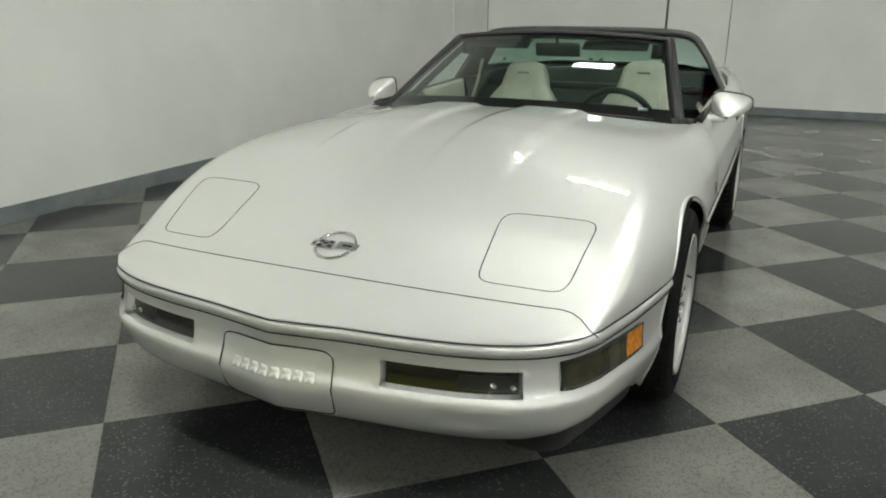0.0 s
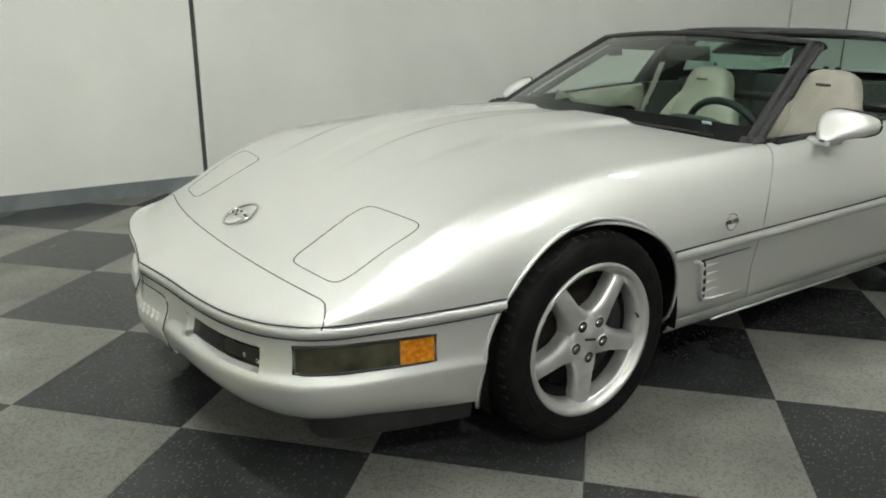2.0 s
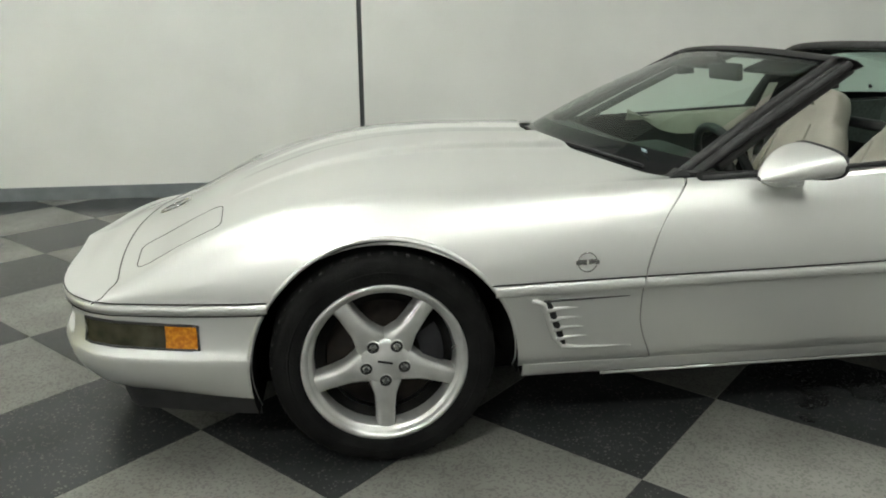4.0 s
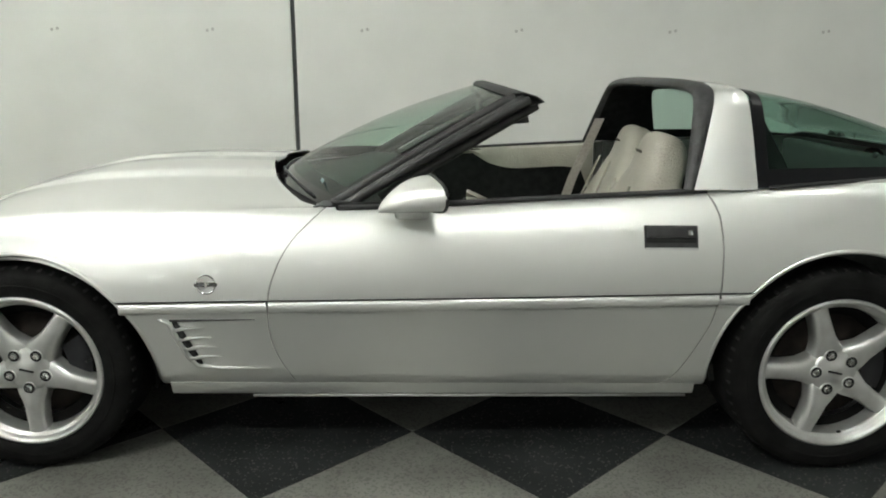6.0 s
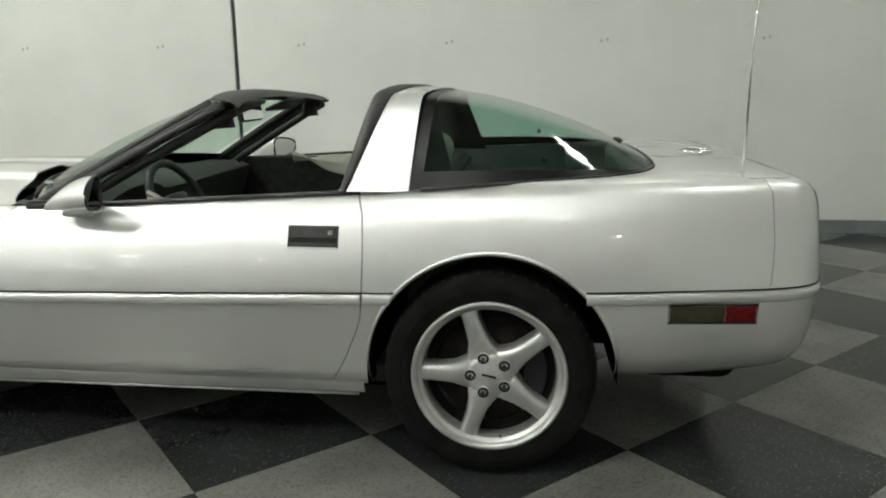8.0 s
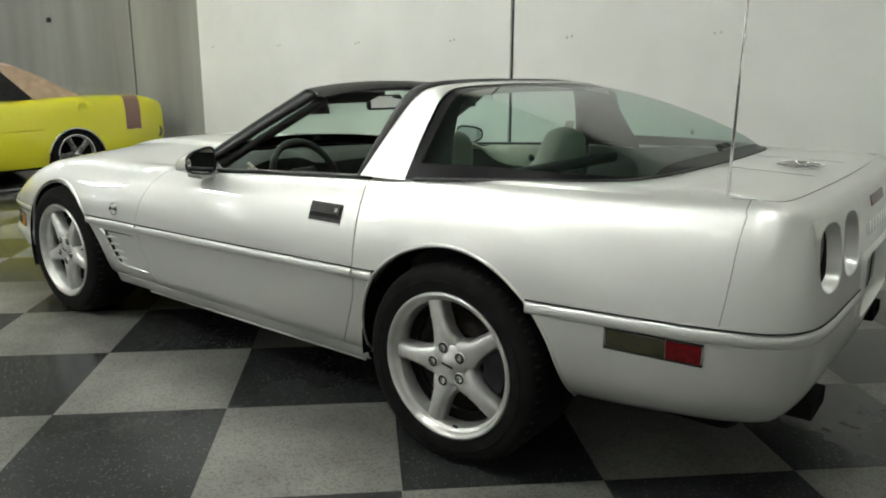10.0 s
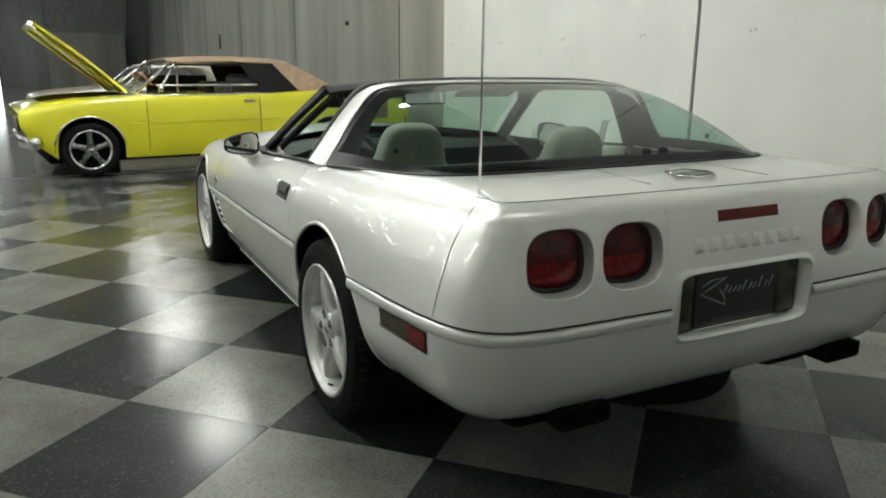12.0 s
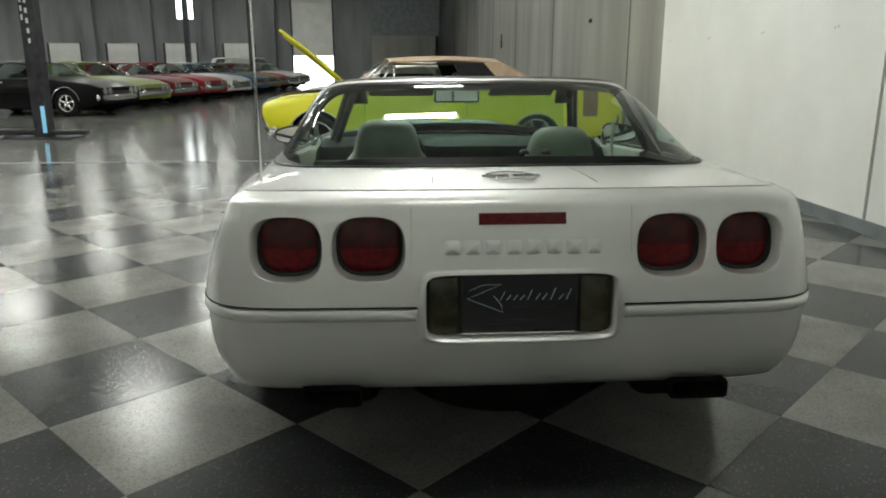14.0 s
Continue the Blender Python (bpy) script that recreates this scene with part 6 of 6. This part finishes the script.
CLEARLAMP = material("headlamp_glass", (0.30, 0.31, 0.30), 0.1, 0.3)
GUNMETAL = vary(material("gunmetal_alloy", (0.16, 0.16, 0.16), 0.3, 0.9), ((0.12, 0.12, 0.12), (0.22, 0.22, 0.215)), 25, rough=(0.22, 0.36))
OLD = dict(front=-0.60, rear=4.08, wheelbase=2.9, half=0.885, tyre=0.305, rim=0.215, rear_drop=0.055, nose_rise=0.17, rise_length=0.26, pointed=0.07, bumper_z=0.40, bumper_out=0.035, engine_bay=True, spokes=GUNMETAL, roof=CANVAS, roof_label="tan canvas folding roof, closed",
           top=[(-0.60, 0.77), (-0.45, 0.82), (0.0, 0.865), (0.55, 0.885), (1.2, 0.885), (2.2, 0.90), (3.0, 0.935), (3.8, 0.935), (4.08, 0.88)],
           cabin=(0.50, 0.98, 2.45, 3.05, 1.342), door=(0.62, 1.95))
yellow = saloon("muscle_car", pose(-5.08, -1.46, 0, 0, 0, 96.5), YELLOW, "bright yellow muscle convertible with its hood up", OLD)
part("rear_bench", box_bm(2.0, -0.66, 0.45, 2.3, 0.66, 1.12, 0.08), BLACK, yellow)
part("headlining", box_bm(1.05, -0.56, 1.22, 2.5, 0.56, 1.245, 0.01), BLACK, yellow)
part("door_inner", box_bm(0.7, 0.70, 0.35, 2.0, 0.76, 0.90, 0.02), BLACK, yellow)
for s in (-1, 1):
    part("quarter_curtain", sheet([[(1.98, s * 0.790, 0.905), (1.80, s * 0.630, 1.25)], [(2.50, s * 0.790, 0.915), (2.22, s * 0.630, 1.25)]]), TRIM, yellow, "black inner side of the folding roof", thick=0.008)
part("far_door_lining", box_bm(0.95, 0.60, 0.85, 1.75, 0.64, 1.10, 0.02), TRIM, yellow)
part("engine_bay", box_bm(-0.46, -0.60, 0.40, 0.44, 0.60, 0.62, 0.02), UNDER, yellow)
part("engine", box_bm(-0.35, -0.24, 0.60, 0.35, 0.24, 0.80, 0.05), material("engine_red", (0.45, 0.05, 0.03), 0.4), yellow, "orange-red engine block")
lid = sheet([[(0.48 - 1.14 * u * math.cos(radians(40)), 0.63 * a * (1 - 0.04 * u), 0.95 + 1.14 * u * math.sin(radians(40)) + 0.03 * math.sin(math.pi * u) - 0.02 * abs(a) ** 4) for a in steps(12, -1, 1)] for u in steps(12)])
hood_panel = part("raised_hood", lid, YELLOW, yellow, "yellow hood propped open", thick=0.03)
for s in (-1, 1):
    part("hood_hinge", tube([(0.46, s * 0.55, 0.92), (0.36, s * 0.56, 1.00), (0.30, s * 0.56, 1.06)], 0.012, 6), CHROME, hood_panel)
    rib = [(0.44 - 1.05 * u * math.cos(radians(40)), s * 0.4, 0.94 + 1.05 * u * math.sin(radians(40)) - 0.015) for u in steps(6)]
    part("hood_rib", tube(rib, 0.025, 6), YELLOW, hood_panel)
    STRIPE = bpy.data.materials.get("brown_stripe") or material("brown_stripe", (0.20, 0.12, 0.09), 0.4)
    zz = lambda x: spline(OLD["top"], x)
    band = []
    for x in (3.54, 3.64, 3.75):
        ww = 0.885 * (1 - 0.07 * max(0, 1 - (4.08 - x) / 0.5) ** 2)
        band.append([(x, s * (ww * f + 0.003), z) for f, z in ((0.995, 0.52), (1.0, 0.62), (0.996, zz(x) - 0.16), (0.975, zz(x) - 0.05), (0.95, zz(x) - 0.012), (0.89, zz(x) + 0.004))])
    part("tail_stripe", sheet(band), STRIPE, yellow, "dark brown stripe round the tail")
    q = turned([(0, 0.0), (0.05, 0.0), (0.055, -0.004)], 20)
    for v in q.verts:
        v.co += Vector((3.0, -0.885, 0.82))
    part("fuel_cap", q if s < 0 else flip_y(q), YELLOW, yellow)
    part("vent_window_frame", tube([(0.78, s * 0.79, 0.92), (1.03, s * 0.64, 1.26)], 0.014, 6), CHROME, yellow)
    part("window_post", tube([(1.0, s * 0.79, 0.92), (1.04, s * 0.63, 1.26)], 0.012, 6), CHROME, yellow)
    part("door_mirror", turned([(0, -0.03), (0.03, -0.02), (0.045, 0.02), (0.0, 0.025)], 16, "x"), CHROME, yellow).location = (0.78, s * 0.92, 0.97)
    part("door_top_trim", box_bm(0.75, s * 0.80 - 0.02, 0.985, 1.95, s * 0.80 - 0.008, 1.012, 0.004), CHROME, yellow)
    part("visor_card", box_bm(-0.004, -0.05, -0.09, 0.004, 0.05, 0.09, 0.002), material("orange_card", (0.75, 0.25, 0.12), 0.6), yellow).matrix_basis = pose(0.72, s * 0.2 - 0.3, 1.07, 20, -40, 0) if s < 0 else pose(0.74, 0.1, 1.05, 0, -40, 0)

COMMON = dict(front=-0.85, rear=3.7, wheelbase=2.75, half=0.90, tyre=0.325, rim=0.20, windows_up=True,
              top=[(-0.85, 0.70), (-0.5, 0.80), (0.2, 0.87), (0.6, 0.90), (2.2, 0.90), (3.0, 0.91), (3.5, 0.88), (3.7, 0.82)],
              cabin=(0.55, 1.15, 2.05, 2.75, 1.33), door=(0.65, 1.85))
VAN = dict(COMMON, cabin=(0.5, 0.95, 3.2, 3.55, 1.62))


def paint(name, colour, metal=0.0):
    m = flake_paint(name, colour, metal, 0.35)
    m.node_tree.nodes["Principled BSDF"].inputs["Coat Weight"].default_value = 0.15
    m.node_tree.nodes["Principled BSDF"].inputs["Specular IOR Level"].default_value = 0.1
    return m


def jitter(i):
    return 0.18 * math.sin(5.3 * i), 2.5 * math.sin(3.7 * i + 1)


SHORT = dict(COMMON, front=-0.62, cabin=(0.55, 0.89, 2.05, 2.75, 1.27))
coupe = saloon("coupe", pose(-8.3, -1.34, 0, 0, 0, 95), paint("ivory_paint", (0.62, 0.60, 0.54), 0.2), "pale silver coupe with brown hood stripes behind the yellow car", SHORT, "cars in the hall")
for s in (-1, 1):
    band = [[(x, s * y, spline(SHORT["top"], x) + 0.026) for y in steps(4, 0.14, 0.40)] for x in steps(10, -0.58, 0.5)]
    part("hood_stripe", sheet(band), paint("tan_stripe_paint", (0.26, 0.17, 0.09)), coupe, "brown stripe along the hood", thick=0.003)
ROW = [("black", (0.0025, 0.0025, 0.003), COMMON), ("olive_green", (0.17, 0.21, 0.045), COMMON), ("dark_red", (0.10, 0.006, 0.01), COMMON), ("red", (0.24, 0.012, 0.015), COMMON), ("silver", (0.5, 0.5, 0.5), COMMON),
       ("blue", (0.03, 0.10, 0.18), COMMON), ("brown", (0.16, 0.12, 0.05), COMMON), ("bright_red", (0.3, 0.02, 0.02), COMMON), ("white", (0.7, 0.7, 0.66), VAN), ("cream", (0.55, 0.5, 0.42), COMMON)]
for i, (tone, colour, spec) in enumerate(ROW):
    dx, da = jitter(i)
    saloon("parked_car", pose(-14.2 - 2.45 * i, -8.15 + 0.22 * i + dx, 0, 0, 0, -106 + da), paint(tone + "_paint", colour), "%s classic %s in a row of parked cars" % (tone.replace("_", " "), "van" if spec is VAN else "car"), spec, "row of parked cars")

# ---- lift post and columns ----
lift = thing("lift_post", pose(-7.9, -6.42, 0), "tall black vehicle lift post with a lit blue strip", "vehicle lift")
part("column", box_bm(-0.13, -0.12, 0.02, 0.13, 0.12, 4.6, 0.015), DARKSTEEL, lift, smooth=False)
part("base_plate", box_bm(-0.35, -0.55, 0.0, 0.35, 0.55, 0.025, 0.006), DARKSTEEL, lift, smooth=False)
part("swing_arm", box_bm(-0.05, -1.5, 0.06, 0.09, -0.12, 0.16, 0.02), DARKSTEEL, lift)
part("swing_arm", box_bm(-0.05, 0.12, 0.06, 0.09, 0.75, 0.13, 0.02), DARKSTEEL, lift)
part("arm_pad", tube([(0.02, -1.45, 0.05), (0.02, -1.45, 0.2)], 0.06, 14), DARKSTEEL, lift)
part("light_strip", box_bm(0.131, 0.03, 0.10, 0.137, 0.10, 0.55, 0.002), glow("blue_strip", (0.25, 0.6, 0.85), 0.35), lift)
for k in range(5):
    part("print_bar", box_bm(0.131, -0.02, 1.58 + 0.16 * k, 0.134, 0.02, 1.66 + 0.16 * k), DOORPAINT, lift, smooth=False)
    part("print_bar", box_bm(0.131, -0.09, 1.95 + 0.14 * k, 0.134, -0.06, 2.04 + 0.14 * k), DOORPAINT, lift, smooth=False)
for x, y in ((-29.0, -9.6), (-33.0, -7.6)):
    col = thing("roof_column", pose(x, y, 0), "slim dark steel roof column", "column", "roof columns")
    part("shaft", box_bm(-0.11, -0.11, 0.02, 0.11, 0.11, CEILING - 0.001, 0.01), DARKSTEEL, col, smooth=False)
    part("foot_plate", box_bm(-0.2, -0.2, 0, 0.2, 0.2, 0.02, 0.004), DARKSTEEL, col, smooth=False)


# ---- checkered tiles, each a piece of the floor ----
TILE, TURN, ORIGIN = 0.6096, radians(43.44), Vector((2.4694, -1.0945, 0))
E1, E2 = Vector((math.cos(TURN), math.sin(TURN), 0)), Vector((-math.sin(TURN), math.cos(TURN), 0))
X0, X1, Y0, Y1 = EDGE_X + 0.03, BACK_X - 0.001, -9.6, WALL_Y - 0.001


def clipped(poly):
    """The polygon cut to the tiled area."""
    for axis, limit, sign in ((0, X0, 1), (0, X1, -1), (1, Y0, 1), (1, Y1, -1)):
        out = []
        for a, b in zip(poly, poly[1:] + poly[:1]):
            ia, ib = (a[axis] - limit) * sign >= 0, (b[axis] - limit) * sign >= 0
            if ia:
                out.append(a)
            if ia != ib:
                out.append(a.lerp(b, (limit - a[axis]) / (b[axis] - a[axis])))
        poly = out
        if len(poly) < 3:
            return []
    return poly


def tile_mesh(poly, mat, at):
    """A thin tile with a small chamfer."""
    bm = bmesh.new()
    c = sum(poly, Vector()) / len(poly)
    low = [bm.verts.new(p - at + Vector((0, 0, -0.004))) for p in poly]
    mid = [bm.verts.new(p - at + Vector((0, 0, -0.0006))) for p in poly]
    top = [bm.verts.new(p - at + (c - p).normalized() * 0.0012) for p in poly]
    k = len(poly)
    for a, b in ((low, mid), (mid, top)):
        for i in range(k):
            bm.faces.new([a[i], a[(i + 1) % k], b[(i + 1) % k], b[i]])
    bm.faces.new(top)
    return mesh_of("tile", bm, mat, False)


whole, rest = {}, {0: [], 1: []}
inset = 0.0007
for i in range(-26, 26):
    for j in range(-26, 26):
        at = ORIGIN + TILE * (i * E1 + j * E2)
        corner = [at + E1 * (TILE * a + (inset if a == 0 else -inset)) + E2 * (TILE * b + (inset if b == 0 else -inset)) for a, b in ((0, 0), (1, 0), (1, 1), (0, 1))]
        poly = clipped(corner)
        if not poly:
            continue
        kind = (i + j) % 2
        mat = TILE_LIGHT if kind else TILE_DARK
        mid = sum(corner, Vector()) / 4
        near = -4.5 < mid.x < 6.8 and mid.y > -5.0
        if not near:
            rest[kind].append(poly)
            continue
        if len(poly) == 4 and all((a - b).length < 1e-6 for a, b in zip(poly, corner)):
            if kind not in whole:
                whole[kind] = tile_mesh(poly, mat, at)
            me = whole[kind]
        else:
            me = tile_mesh(poly, mat, at)
        ob = new("tile", me)
        ob.parent, ob.location = floor, at
for kind, polys in rest.items():
    bm = bmesh.new()
    for poly in polys:
        bm.faces.new([bm.verts.new(p) for p in poly])
    ob = part("tiles_beyond", bm, TILE_LIGHT if kind else TILE_DARK, floor, smooth=False)
    tagged(ob, kind="stuff")
